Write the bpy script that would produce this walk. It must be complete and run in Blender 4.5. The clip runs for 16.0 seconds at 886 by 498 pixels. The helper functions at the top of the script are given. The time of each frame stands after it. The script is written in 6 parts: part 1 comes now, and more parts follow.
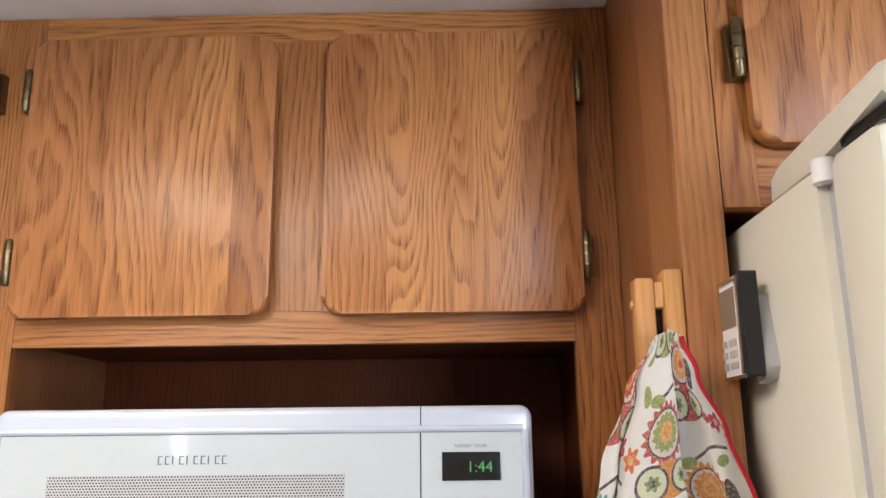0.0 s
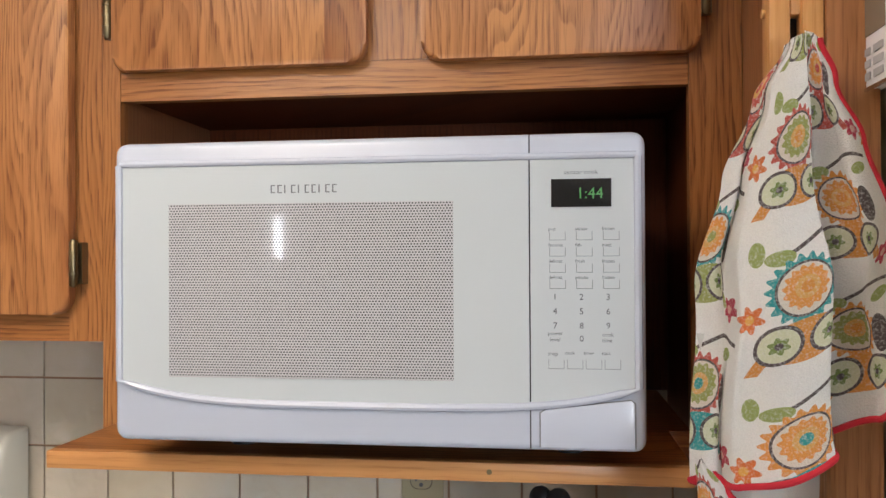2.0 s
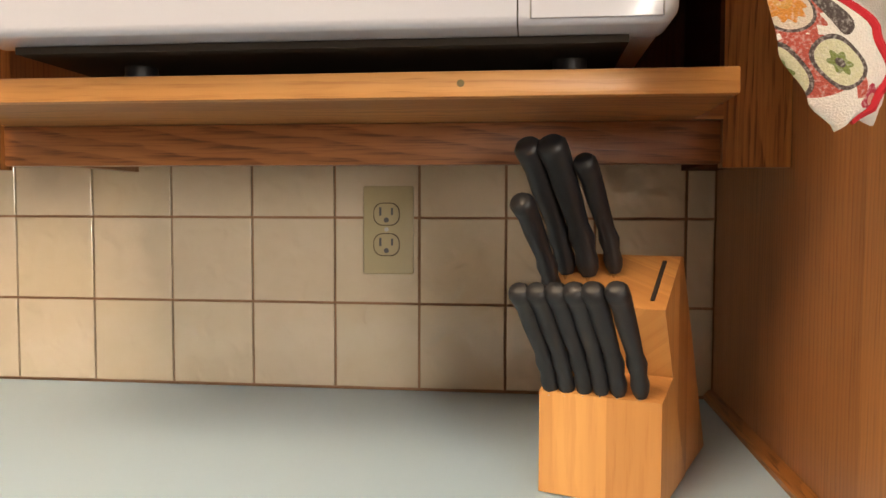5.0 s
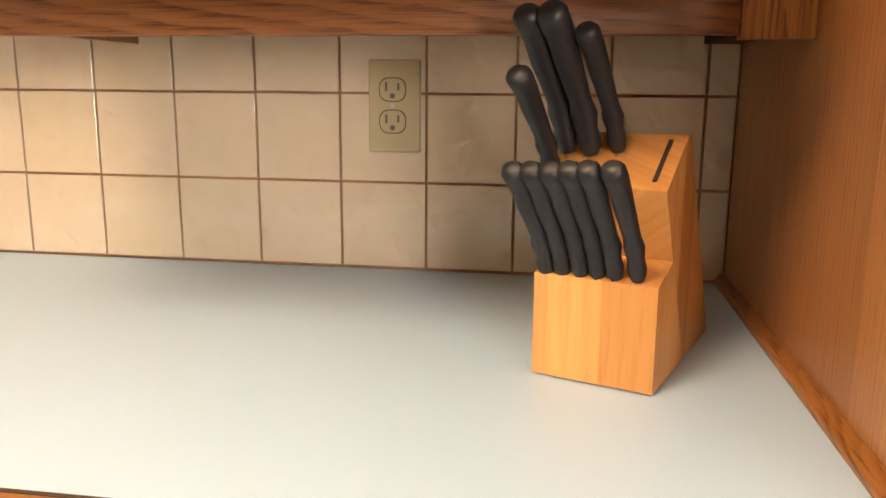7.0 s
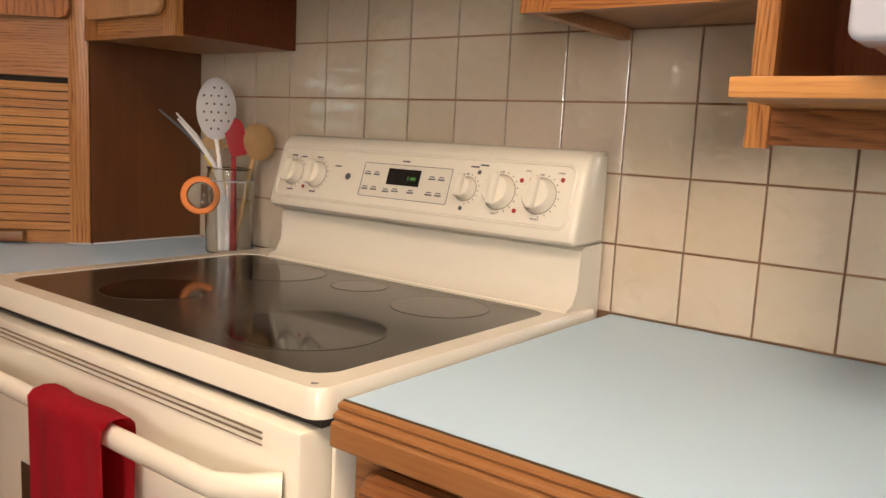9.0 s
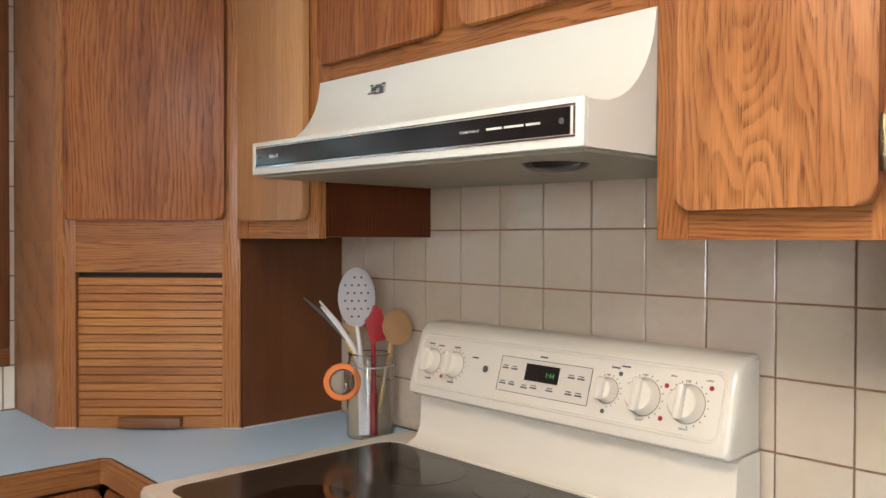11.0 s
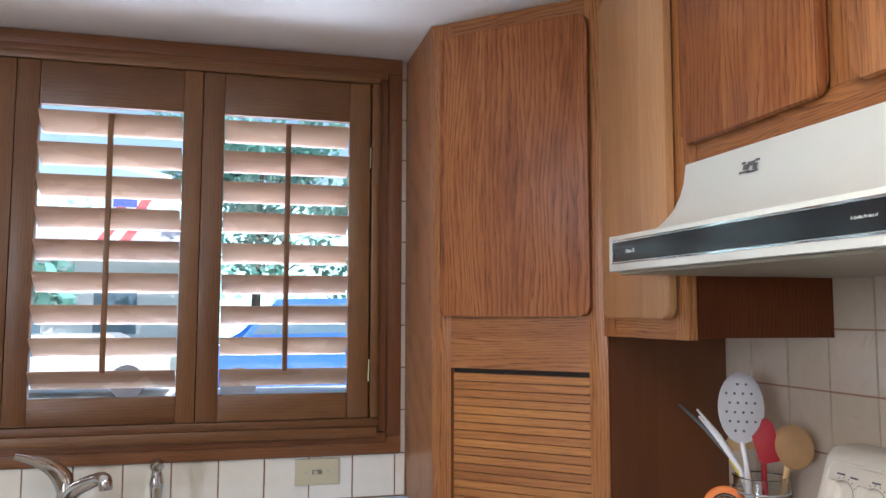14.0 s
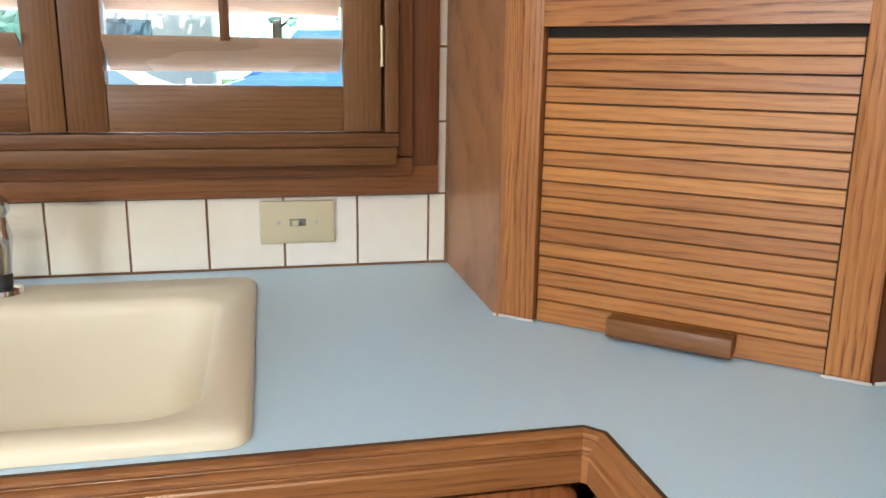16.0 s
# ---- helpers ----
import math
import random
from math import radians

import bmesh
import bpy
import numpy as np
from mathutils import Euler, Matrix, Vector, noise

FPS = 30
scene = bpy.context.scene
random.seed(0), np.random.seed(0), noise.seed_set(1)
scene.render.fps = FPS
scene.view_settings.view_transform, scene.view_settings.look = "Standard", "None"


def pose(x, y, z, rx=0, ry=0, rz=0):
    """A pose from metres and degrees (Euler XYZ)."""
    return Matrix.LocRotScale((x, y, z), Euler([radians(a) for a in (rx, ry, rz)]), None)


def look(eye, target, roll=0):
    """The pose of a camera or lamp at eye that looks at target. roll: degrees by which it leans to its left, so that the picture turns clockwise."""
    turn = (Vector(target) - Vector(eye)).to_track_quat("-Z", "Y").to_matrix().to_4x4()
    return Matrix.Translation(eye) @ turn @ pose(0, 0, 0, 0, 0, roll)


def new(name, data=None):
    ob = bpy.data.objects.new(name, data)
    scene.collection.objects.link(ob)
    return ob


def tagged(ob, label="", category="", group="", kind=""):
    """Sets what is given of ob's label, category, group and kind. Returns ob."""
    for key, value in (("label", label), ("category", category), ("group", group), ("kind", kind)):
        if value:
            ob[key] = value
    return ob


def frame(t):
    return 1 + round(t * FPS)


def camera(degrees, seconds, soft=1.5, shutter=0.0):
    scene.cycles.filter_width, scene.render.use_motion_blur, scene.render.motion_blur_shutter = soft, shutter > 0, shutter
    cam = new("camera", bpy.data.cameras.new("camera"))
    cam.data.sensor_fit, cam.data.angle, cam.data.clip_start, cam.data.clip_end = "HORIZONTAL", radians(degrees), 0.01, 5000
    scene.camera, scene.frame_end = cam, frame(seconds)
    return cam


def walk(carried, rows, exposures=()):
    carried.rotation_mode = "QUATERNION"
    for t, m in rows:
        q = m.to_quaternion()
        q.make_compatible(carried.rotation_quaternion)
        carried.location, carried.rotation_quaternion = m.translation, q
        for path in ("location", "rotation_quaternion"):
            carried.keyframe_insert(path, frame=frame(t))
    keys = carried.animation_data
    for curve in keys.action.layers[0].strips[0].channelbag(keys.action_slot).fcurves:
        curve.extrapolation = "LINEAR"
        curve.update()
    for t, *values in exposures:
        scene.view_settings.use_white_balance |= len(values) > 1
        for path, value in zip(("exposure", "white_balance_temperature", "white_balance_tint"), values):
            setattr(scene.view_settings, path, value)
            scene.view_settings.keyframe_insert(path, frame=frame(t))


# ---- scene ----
cam = camera(58.2, 16.0)
PATH = [
    (0, (-0.21, -1.333, 1.573), (-0.252, 0.613, 2.034), -0.6),
    (0.5, (-0.23, -1.327, 1.562), (-0.4, 0.625, 1.967), -0.2),
    (1, (-0.236, -1.311, 1.535), (-0.466, 0.656, 1.814), -0.2),
    (1.5, (-0.236, -1.304, 1.512), (-0.496, 0.673, 1.671), -0.3),
    (2, (-0.236, -1.302, 1.486), (-0.492, 0.682, 1.502), -0.3),
    (2.5, (-0.225, -1.294, 1.416), (-0.486, 0.689, 1.372), 0.2),
    (3, (-0.227, -1.291, 1.389), (-0.474, 0.687, 1.228), -0.2),
    (3.5, (-0.226, -1.291, 1.353), (-0.438, 0.689, 1.166), 0.5),
    (4, (-0.233, -1.253, 1.277), (-0.401, 0.738, 1.194), 0.3),
    (4.5, (-0.252, -1.166, 1.211), (-0.403, 0.826, 1.111), 0.6),
    (4.7, (-0.248, -1.113, 1.181), (-0.438, 0.875, 1.082), 0.5),
    (6.8, (-0.198, -1.048, 1.147), (-0.495, 0.898, 0.792), -0.8),
    (7, (-0.209, -1.061, 1.164), (-0.508, 0.876, 0.765), 0.5),
    (7.5, (-0.292, -1.108, 1.179), (-0.95, 0.747, 0.822), 1.1),
    (8, (-0.407, -1.162, 1.161), (-1.332, 0.579, 0.828), 2.6),
    (8.5, (-0.47, -1.199, 1.173), (-1.519, 0.475, 0.863), 3.6),
    (9, (-0.528, -1.253, 1.202), (-1.729, 0.322, 0.924), 2.9),
    (9.2, (-0.544, -1.267, 1.202), (-1.804, 0.262, 0.928), 2.7),
    (11.3, (-0.551, -1.247, 1.394), (-2.02, 0.109, 1.433), 0.6),
    (11.5, (-0.549, -1.252, 1.402), (-2.008, 0.113, 1.494), 0.5),
    (12, (-0.546, -1.218, 1.428), (-2.014, 0.124, 1.637), -0.0),
    (12.5, (-0.572, -1.144, 1.443), (-2.156, 0.039, 1.746), 0.4),
    (13, (-0.603, -1.115, 1.437), (-2.349, -0.18, 1.711), 0.2),
    (13.5, (-0.606, -1.11, 1.429), (-2.455, -0.384, 1.665), -0.0),
    (14, (-0.643, -1.103, 1.416), (-2.573, -0.605, 1.586), 0.1),
    (14.5, (-0.799, -1.104, 1.384), (-2.765, -0.737, 1.407), 0.8),
    (15, (-1.068, -1.098, 1.331), (-3.017, -0.707, 1.114), 0.6),
    (15.2, (-1.139, -1.069, 1.309), (-3.077, -0.662, 1.03), 0.6),
    (15.5, (-1.316, -0.972, 1.282), (-3.236, -0.561, 0.909), 1.0),
    (15.6, (-1.371, -0.961, 1.276), (-3.288, -0.549, 0.884), 0.9),
    (16, (-1.596, -0.922, 1.248), (-3.497, -0.503, 0.791), 0.8),
]
LIGHTNESS = [(0.0, 0.62, 6000, 12), (1.5, 0.45, 6100, 12), (2.5, 0.18, 6400, 13), (3.0, 0.22, 6550, 13), (3.5, 0.36, 6600, 12), (4.0, 0.35, 7000, 14), (4.5, 0.52, 7800, 15), (7.0, 1.08, 9000, 23), (7.5, 0.80, 8750, 23), (8.5, 0.55, 7950, 19), (9.0, 0.54, 7700, 19),
             (11.3, 0.70, 6200, 14), (12.5, 0.68, 5750, 12), (13.5, 0.72, 5850, 16), (14.0, 0.63, 5800, 15), (14.5, 0.62, 5450, 7), (15.0, 0.72, 5450, 7), (15.5, 1.0, 5950, 7), (16.0, 1.2, 6250, 9)]
walk(cam, [(t, look(eye, target, roll)) for t, eye, target, roll in PATH], LIGHTNESS)

import functools

# world, sun, lamps
world = bpy.data.worlds.new("world")
scene.world = world
world.use_nodes = True
wn = world.node_tree
sky = wn.nodes.new("ShaderNodeTexSky")
sky.sky_type, sky.sun_disc = "NISHITA", False
sky.sun_elevation, sky.sun_rotation = radians(49), radians(50)
wn.nodes["Background"].inputs[1].default_value = 0.15
wn.links.new(sky.outputs[0], wn.nodes["Background"].inputs[0])
sun = new("sun", bpy.data.lights.new("sun", "SUN"))
sun.data.energy, sun.data.angle, sun.data.color = 5.0, radians(0.5), (1, 0.95, 0.88)
sun.matrix_basis = look((0, 0, 0), (-0.50, -0.42, -0.76))


def area(name, m, sx, sy, watts, colour):
    ob = new(name, bpy.data.lights.new(name, "AREA"))
    ob.data.shape, ob.data.size, ob.data.size_y = "RECTANGLE", sx, sy
    ob.data.energy, ob.data.color = watts, colour
    ob.matrix_basis = m
    return ob


area("sky_light", look((-4.3, -1.45, 3.3), (-2.9, -1.45, 1.6)), 2.4, 1.6, 330, (0.72, 0.86, 1.0))
# Added lamp, hidden below the sill, imitates sunlight bounced off the ground.
area("ground_bounce_fill", look((-4.6, -1.45, 0.1), (-2.9, -1.45, 1.75)), 2.6, 1.2, 75, (0.92, 0.96, 1.0))
area("fixture_light", look((-0.80, -1.30, 2.085), (-0.80, -1.30, 0)), 0.55, 0.55, 15, (1.0, 0.86, 0.69))
# Fill lamp added behind the walker, at an invented opening.
area("rear_fill", look((1.22, -3.95, 1.50), (0.3, 0, 1.2)), 0.72, 1.15, 44, (0.90, 0.95, 1.0))
lamp = new("far_bulb", bpy.data.lights.new("far_bulb", "POINT"))
lamp.data.energy, lamp.data.color, lamp.data.shadow_soft_size = 3, (1.0, 0.74, 0.48), 0.06
lamp.location = (-1.90, -3.4, 2.07)


# materials
class Graph:
    def __init__(self, name):
        self.mat = bpy.data.materials.new(name)
        self.mat.use_nodes = True
        self.t = self.mat.node_tree
        self.b = self.t.nodes["Principled BSDF"]

    def put(self, socket, v):
        if v is None:
            return
        if isinstance(v, bpy.types.NodeSocket):
            self.t.links.new(v, socket)
        else:
            socket.default_value = v

    def math(self, op, a, b=None, c=None):
        n = self.t.nodes.new("ShaderNodeMath")
        n.operation = op
        for s, v in zip(n.inputs, (a, b, c)):
            self.put(s, v)
        return n.outputs[0]

    def xyz(self, a, b, c):
        n = self.t.nodes.new("ShaderNodeCombineXYZ")
        for s, v in zip(n.inputs, (a, b, c)):
            self.put(s, v)
        return n.outputs[0]

    def noise(self, vec, scale, detail=2.0, rough=0.5, dist=0.0):
        n = self.t.nodes.new("ShaderNodeTexNoise")
        self.put(n.inputs["Vector"], vec)
        n.inputs["Scale"].default_value, n.inputs["Detail"].default_value = scale, detail
        n.inputs["Roughness"].default_value, n.inputs["Distortion"].default_value = rough, dist
        return n.outputs[0]

    def mix(self, f, a, b, blend="MIX"):
        n = self.t.nodes.new("ShaderNodeMix")
        n.data_type, n.blend_type = "RGBA", blend
        self.put(n.inputs[0], f)
        for i, v in ((6, a), (7, b)):
            self.put(n.inputs[i], (*v, 1) if isinstance(v, tuple) else v)
        return n.outputs[2]

    def ramp(self, f, lo, hi, a=0.0, b=1.0):
        n = self.t.nodes.new("ShaderNodeMapRange")
        n.interpolation_type = "SMOOTHSTEP"
        self.put(n.inputs[0], f)
        for i, v in ((1, lo), (2, hi), (3, a), (4, b)):
            n.inputs[i].default_value = v
        return n.outputs[0]

    def coords(self):
        n = self.t.nodes.new("ShaderNodeTexCoord")
        return n.outputs["Object"]

    def split(self, v):
        n = self.t.nodes.new("ShaderNodeSeparateXYZ")
        self.put(n.inputs[0], v)
        return n.outputs

    def rand(self):
        return self.t.nodes.new("ShaderNodeObjectInfo").outputs["Random"]

    def bump(self, h, strength, dist):
        n = self.t.nodes.new("ShaderNodeBump")
        n.inputs["Strength"].default_value, n.inputs["Distance"].default_value = strength, dist
        self.put(n.inputs["Height"], h)
        self.put(self.b.inputs["Normal"], n.outputs[0])

    def set(self, **k):
        names = dict(color="Base Color", rough="Roughness", metal="Metallic", spec="Specular IOR Level", coat="Coat Weight",
                     coatrough="Coat Roughness", trans="Transmission Weight", ior="IOR", sheen="Sheen Weight", alpha="Alpha",
                     emit="Emission Color", emits="Emission Strength", sub="Subsurface Weight")
        for key, v in k.items():
            if isinstance(v, tuple):
                v = (*v, 1)
            self.put(self.b.inputs[names[key]], v)
        return self.mat


def oak(name, along="Z", light=(0.42, 0.175, 0.053), dark=(0.165, 0.054, 0.014), stave=0.075, rings=9.0, gloss=0.36, fine=118.0, smoky=0.10, coat=0.08, slant=0.0):
    g = Graph(name)
    x, y, z = g.split(g.coords())
    r = g.math("MULTIPLY", g.rand(), 37.0)
    if along == "Z":
        u, v = g.math("ADD", x, y), z
    elif along == "X":
        u, v = g.math("MULTIPLY_ADD", y, 0.7, z), x
    else:
        u, v = g.math("MULTIPLY_ADD", x, 0.7, z), y
    sid = g.math("FLOOR", g.math("DIVIDE", g.math("ADD", u, r), stave))
    wn_ = g.t.nodes.new("ShaderNodeTexWhiteNoise")
    g.put(wn_.inputs["Vector"], g.xyz(sid, r, 0.0))
    s = wn_.outputs["Value"]
    shift = g.math("MULTIPLY", s, 9.0)
    big = g.noise(g.xyz(g.math("MULTIPLY_ADD", u, 9.0, shift), g.math("MULTIPLY", v, 1.5), g.math("ADD", r, shift)), 1.0, 1.6, 0.45, 0.2)
    wob = g.noise(g.xyz(g.math("MULTIPLY", u, 60.0), g.math("MULTIPLY", v, 14.0), r), 1.0, 2.0)
    phase = g.math("ADD", g.math("MULTIPLY", big, g.math("MULTIPLY_ADD", g.math("FRACT", g.math("MULTIPLY", s, 7.0)), rings * 2.2, rings * 0.9)), g.math("ADD", g.math("MULTIPLY_ADD", v, slant, g.math("MULTIPLY", u, fine)), g.math("MULTIPLY", wob, 0.9)))
    saw = g.math("FRACT", phase)
    line = g.math("MULTIPLY", g.ramp(saw, 0.25, 0.85), g.ramp(saw, 0.90, 1.0, 1.0, 0.0))
    pores = g.noise(g.xyz(g.math("MULTIPLY", u, 480.0), g.math("MULTIPLY", v, 16.0), r), 1.0, 2.0, 0.6)
    tick = g.ramp(pores, 0.48, 0.62)
    cloud = g.noise(g.xyz(g.math("MULTIPLY", u, 7.0), g.math("MULTIPLY", v, 3.0), r), 1.0, 3.0)
    smoke = g.ramp(g.noise(g.xyz(g.math("MULTIPLY_ADD", u, 22.0, shift), g.math("MULTIPLY", v, 3.2), shift), 1.0, 3.0, 0.6), 0.42, 0.68)
    f = g.math("MULTIPLY", line, g.math("MULTIPLY_ADD", tick, 0.35, g.math("MULTIPLY_ADD", cloud, 0.5, 0.12)))
    f = g.math("MINIMUM", g.math("ADD", f, g.math("MULTIPLY", tick, 0.26)), 1.1)
    base = g.mix(f, light, dark)
    tone = g.math("ADD", g.math("MULTIPLY_ADD", s, 0.34, 0.82), g.math("MULTIPLY_ADD", cloud, 0.44, -0.22))
    tone = g.math("SUBTRACT", tone, g.math("MULTIPLY", smoke, smoky))
    col = g.mix(1.0, base, g.xyz(tone, g.math("POWER", tone, 1.35), g.math("POWER", tone, 1.5)), "MULTIPLY")
    g.bump(g.math("SUBTRACT", 1.0, f), 0.25, 0.0006)
    return g.set(color=col, rough=g.math("MULTIPLY_ADD", cloud, 0.18, gloss - 0.09), spec=0.40 if coat else 0.2, coat=coat, coatrough=0.28)


OAK_Z, OAK_X, OAK_Y = oak("oak_upright", "Z"), oak("oak_level", "X"), oak("oak_across", "Y")
OAK_STRAIGHT = oak("oak_straight", "Z", (0.42, 0.185, 0.07), (0.24, 0.09, 0.033), 6.0, 1.2)
OAK_DOOR = oak("oak_door", "Z", (0.49, 0.214, 0.074), (0.20, 0.070, 0.024), stave=0.088, rings=11.0, fine=42.0, smoky=0.26)
RED_DOOR = oak("red_oak_door", "Z", (0.345, 0.127, 0.042), (0.145, 0.045, 0.015), 0.11, 5.5, fine=75.0, smoky=0.26, coat=0.0)
PALE_DOOR = oak("pale_oak_door", "Z", (0.45, 0.235, 0.098), (0.38, 0.18, 0.07), 0.2, 3.0, fine=60.0)
BASE_DOOR = oak("base_oak", "Z", (0.25, 0.088, 0.027), (0.15, 0.048, 0.015), 0.12, 6.0, fine=90.0)
BASE_X = oak("base_oak_level", "X", (0.33, 0.115, 0.036), (0.16, 0.048, 0.015), 0.2, 7.0, fine=90.0)
PANEL_Z = oak("panel_veneer", "Z", (0.46, 0.205, 0.080), (0.31, 0.122, 0.044), 0.4, 3.0, 0.40)
PLY_Z = oak("oak_veneer", "Z", (0.36, 0.165, 0.072), (0.24, 0.098, 0.038), 0.4, 3.0, 0.42)
# Shade inside the alcove and on cabinet sides is put into this colour.
DARK_Z = oak("shade_dark_veneer", "Z", (0.120, 0.031, 0.008), (0.080, 0.019, 0.005), 0.4, 3.0, 0.6, coat=0.0)
VALANCE = oak("valance_oak", "X", (0.25, 0.092, 0.034), (0.095, 0.028, 0.010), 3.0, 1.2, 0.4, fine=70.0, slant=9.0)
EDGE_X = oak("edge_wood_x", "X", (0.34, 0.155, 0.058), (0.30, 0.13, 0.047), 3.0, 1.5, 0.34)
EDGE_Y = oak("edge_wood_y", "Y", (0.25, 0.105, 0.034), (0.15, 0.056, 0.018), 0.5, 1.5, 0.34)
SHELF_X = oak("shelf_band", "X", (0.50, 0.235, 0.083), (0.40, 0.17, 0.057), 0.5, 2.0, 0.36)
# Oak veneer darkened in its colour for the shade on the range side.
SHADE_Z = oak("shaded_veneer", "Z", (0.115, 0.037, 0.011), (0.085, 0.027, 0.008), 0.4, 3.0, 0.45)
SLAT_X = oak("oak_slat", "X", (0.42, 0.172, 0.040), (0.25, 0.092, 0.020), 0.5, 4.0, 0.42, fine=110.0)
SHUTTER_Z = oak("shutter_upright", "Z", (0.165, 0.073, 0.023), (0.115, 0.047, 0.014), 0.5, 3.0, 0.42)
SHUTTER_Y = oak("shutter_across", "Y", (0.165, 0.073, 0.023), (0.115, 0.047, 0.014), 0.5, 3.0, 0.42)
# Casing oak is coloured darker to look backlit by the window.
CASING_Z = oak("backlit_casing_upright", "Z", (0.195, 0.076, 0.026), (0.13, 0.047, 0.016), 0.5, 4.0, 0.4)
CASING = oak("backlit_casing", "Y", (0.195, 0.076, 0.026), (0.13, 0.047, 0.016), 0.5, 4.0, 0.4)
# Paler than the stiles: daylight on the louvres is put into the colour.
LOUVRE = oak("daylit_louvre_wood", "Y", (0.43, 0.295, 0.21), (0.40, 0.265, 0.185), 0.5, 1.0, 0.27)
BLOCK = oak("block_wood", "Z", (0.61, 0.295, 0.10), (0.55, 0.25, 0.082), 0.028, 3.0, 0.4)
RACK = oak("rack_wood", "Z", (0.72, 0.40, 0.15), (0.62, 0.31, 0.1), 0.2, 3.0, 0.35)


def plain(name, color, rough=0.5, metal=0.0, var=0.06, scale=12.0, bump=0.0, bscale=200.0, **more):
    g = Graph(name)
    c = g.coords()
    n = g.noise(c, scale, 4.0)
    k = g.math("MULTIPLY_ADD", n, var * 2, 1 - var)
    fine = g.noise(c, bscale, 2.0)
    col = g.mix(1.0, color, g.xyz(k, k, k), "MULTIPLY")
    if bump:
        g.bump(fine, bump, 0.001)
    return g.set(color=col, rough=g.math("MULTIPLY_ADD", n, 0.12, rough - 0.06), metal=metal, **more)


def tile_mat(name, color, ripple):
    g = Graph(name)
    x, y, z = g.split(g.coords())
    r = g.math("MULTIPLY", g.rand(), 61.0)
    p = g.xyz(g.math("ADD", x, r), y, z)
    k = g.math("MULTIPLY_ADD", g.rand(), 0.07, 0.93)
    k = g.math("MULTIPLY_ADD", g.noise(p, 30.0, 3.0), 0.08, k)
    wave = g.noise(p, 29.0, 1.0, 0.4, 0.6)
    g.bump(wave, 0.85, ripple)
    return g.set(color=g.mix(1.0, color, g.xyz(k, k, g.math("MULTIPLY", k, k)), "MULTIPLY"), rough=0.10, spec=0.8, coat=0.8, coatrough=0.04)


TILE = tile_mat("glazed_tile", (0.58, 0.485, 0.365), 0.0052)
TILE_W = tile_mat("glazed_tile_pale", (0.80, 0.77, 0.68), 0.0012)
GROUT = plain("grout", (0.32, 0.178, 0.105), 0.9, var=0.2, scale=60, bump=0.4)
LAMINATE = plain("blue_laminate", (0.485, 0.70, 0.885), 0.34, var=0.025, scale=5, bump=0.08, bscale=500)
CEIL = plain("ceiling_paint", (0.85, 0.85, 0.85), 0.75, var=0.03, bump=0.25, bscale=90)
PAINT = plain("wall_paint", (0.62, 0.58, 0.50), 0.7, var=0.03, bump=0.2)
FLOOR = plain("vinyl_floor", (0.27, 0.21, 0.155), 0.45, var=0.15)
ALMOND = plain("almond_enamel", (0.76, 0.715, 0.61), 0.22, var=0.015, coat=0.4)
FRIDGE_M = plain("fridge_enamel", (0.70, 0.68, 0.59), 0.36, var=0.02, bump=0.12, bscale=420)
HOODM = plain("hood_enamel", (0.70, 0.725, 0.66), 0.30, var=0.02)
WHITE = plain("white_plastic", (0.43, 0.465, 0.545), 0.24, var=0.01, coat=0.3)
WHITEFACE = plain("white_face", (0.45, 0.49, 0.515), 0.12, var=0.01, coat=0.6)
SINKM = plain("almond_sink", (0.68, 0.64, 0.51), 0.34, var=0.02)
GLASSTOP = plain("ceramic_glass", (0.026, 0.023, 0.019), 0.18, var=0.4, scale=420, spec=0.42)
BURNER = plain("burner_glass", (0.008, 0.006, 0.005), 0.07, var=0.1, spec=0.45)
BLACK = plain("black_plastic", (0.010, 0.011, 0.014), 0.48, var=0.1, bump=0.1)
DISPLAY = plain("display_black", (0.008, 0.008, 0.009), 0.15)
# Near-black colour stands for the shade in gaps and recesses.
DARK = plain("gap_shade", (0.02, 0.014, 0.01), 0.8)
CHROME = plain("chrome", (0.62, 0.62, 0.63), 0.12, 1.0, var=0.05)
BRASS = plain("antique_brass", (0.20, 0.16, 0.09), 0.38, 1.0, var=0.3, scale=80)
IVORY = plain("ivory_plate", (0.56, 0.51, 0.35), 0.35, var=0.02)
RED_CLOTH = plain("red_towelling", (0.50, 0.006, 0.020), 0.95, var=0.2, scale=90, bump=0.8, bscale=900)
RED = plain("red_plastic", (0.32, 0.004, 0.010), 0.6)
WHITEPLAS = plain("white_nylon", (0.80, 0.80, 0.82), 0.4, var=0.03)
ORANGE = plain("orange_rubber", (0.80, 0.22, 0.04), 0.45)
YELLOW = plain("yellow_plastic", (0.75, 0.58, 0.05), 0.4)
SPOONWOOD = plain("spoon_wood", (0.60, 0.38, 0.17), 0.55, var=0.15, scale=30)
INK = plain("ink", (0.09, 0.09, 0.10), 0.5)
INKSOFT = plain("soft_ink", (0.17, 0.175, 0.18), 0.5)
REDINK = plain("red_mark", (0.35, 0.02, 0.02), 0.4)
GREYDK = plain("dark_grey_nylon", (0.09, 0.10, 0.11), 0.4)
GREY = plain("grey_plastic", (0.42, 0.43, 0.45), 0.4)
CAULK = plain("white_caulk", (0.50, 0.51, 0.52), 0.6, var=0.05)


def emitter(name, color, strength):
    g = Graph(name)
    return g.set(color=(0, 0, 0), emit=color, emits=strength)


GREEN_LED = emitter("green_digits", (0.20, 0.80, 0.18), 0.24)


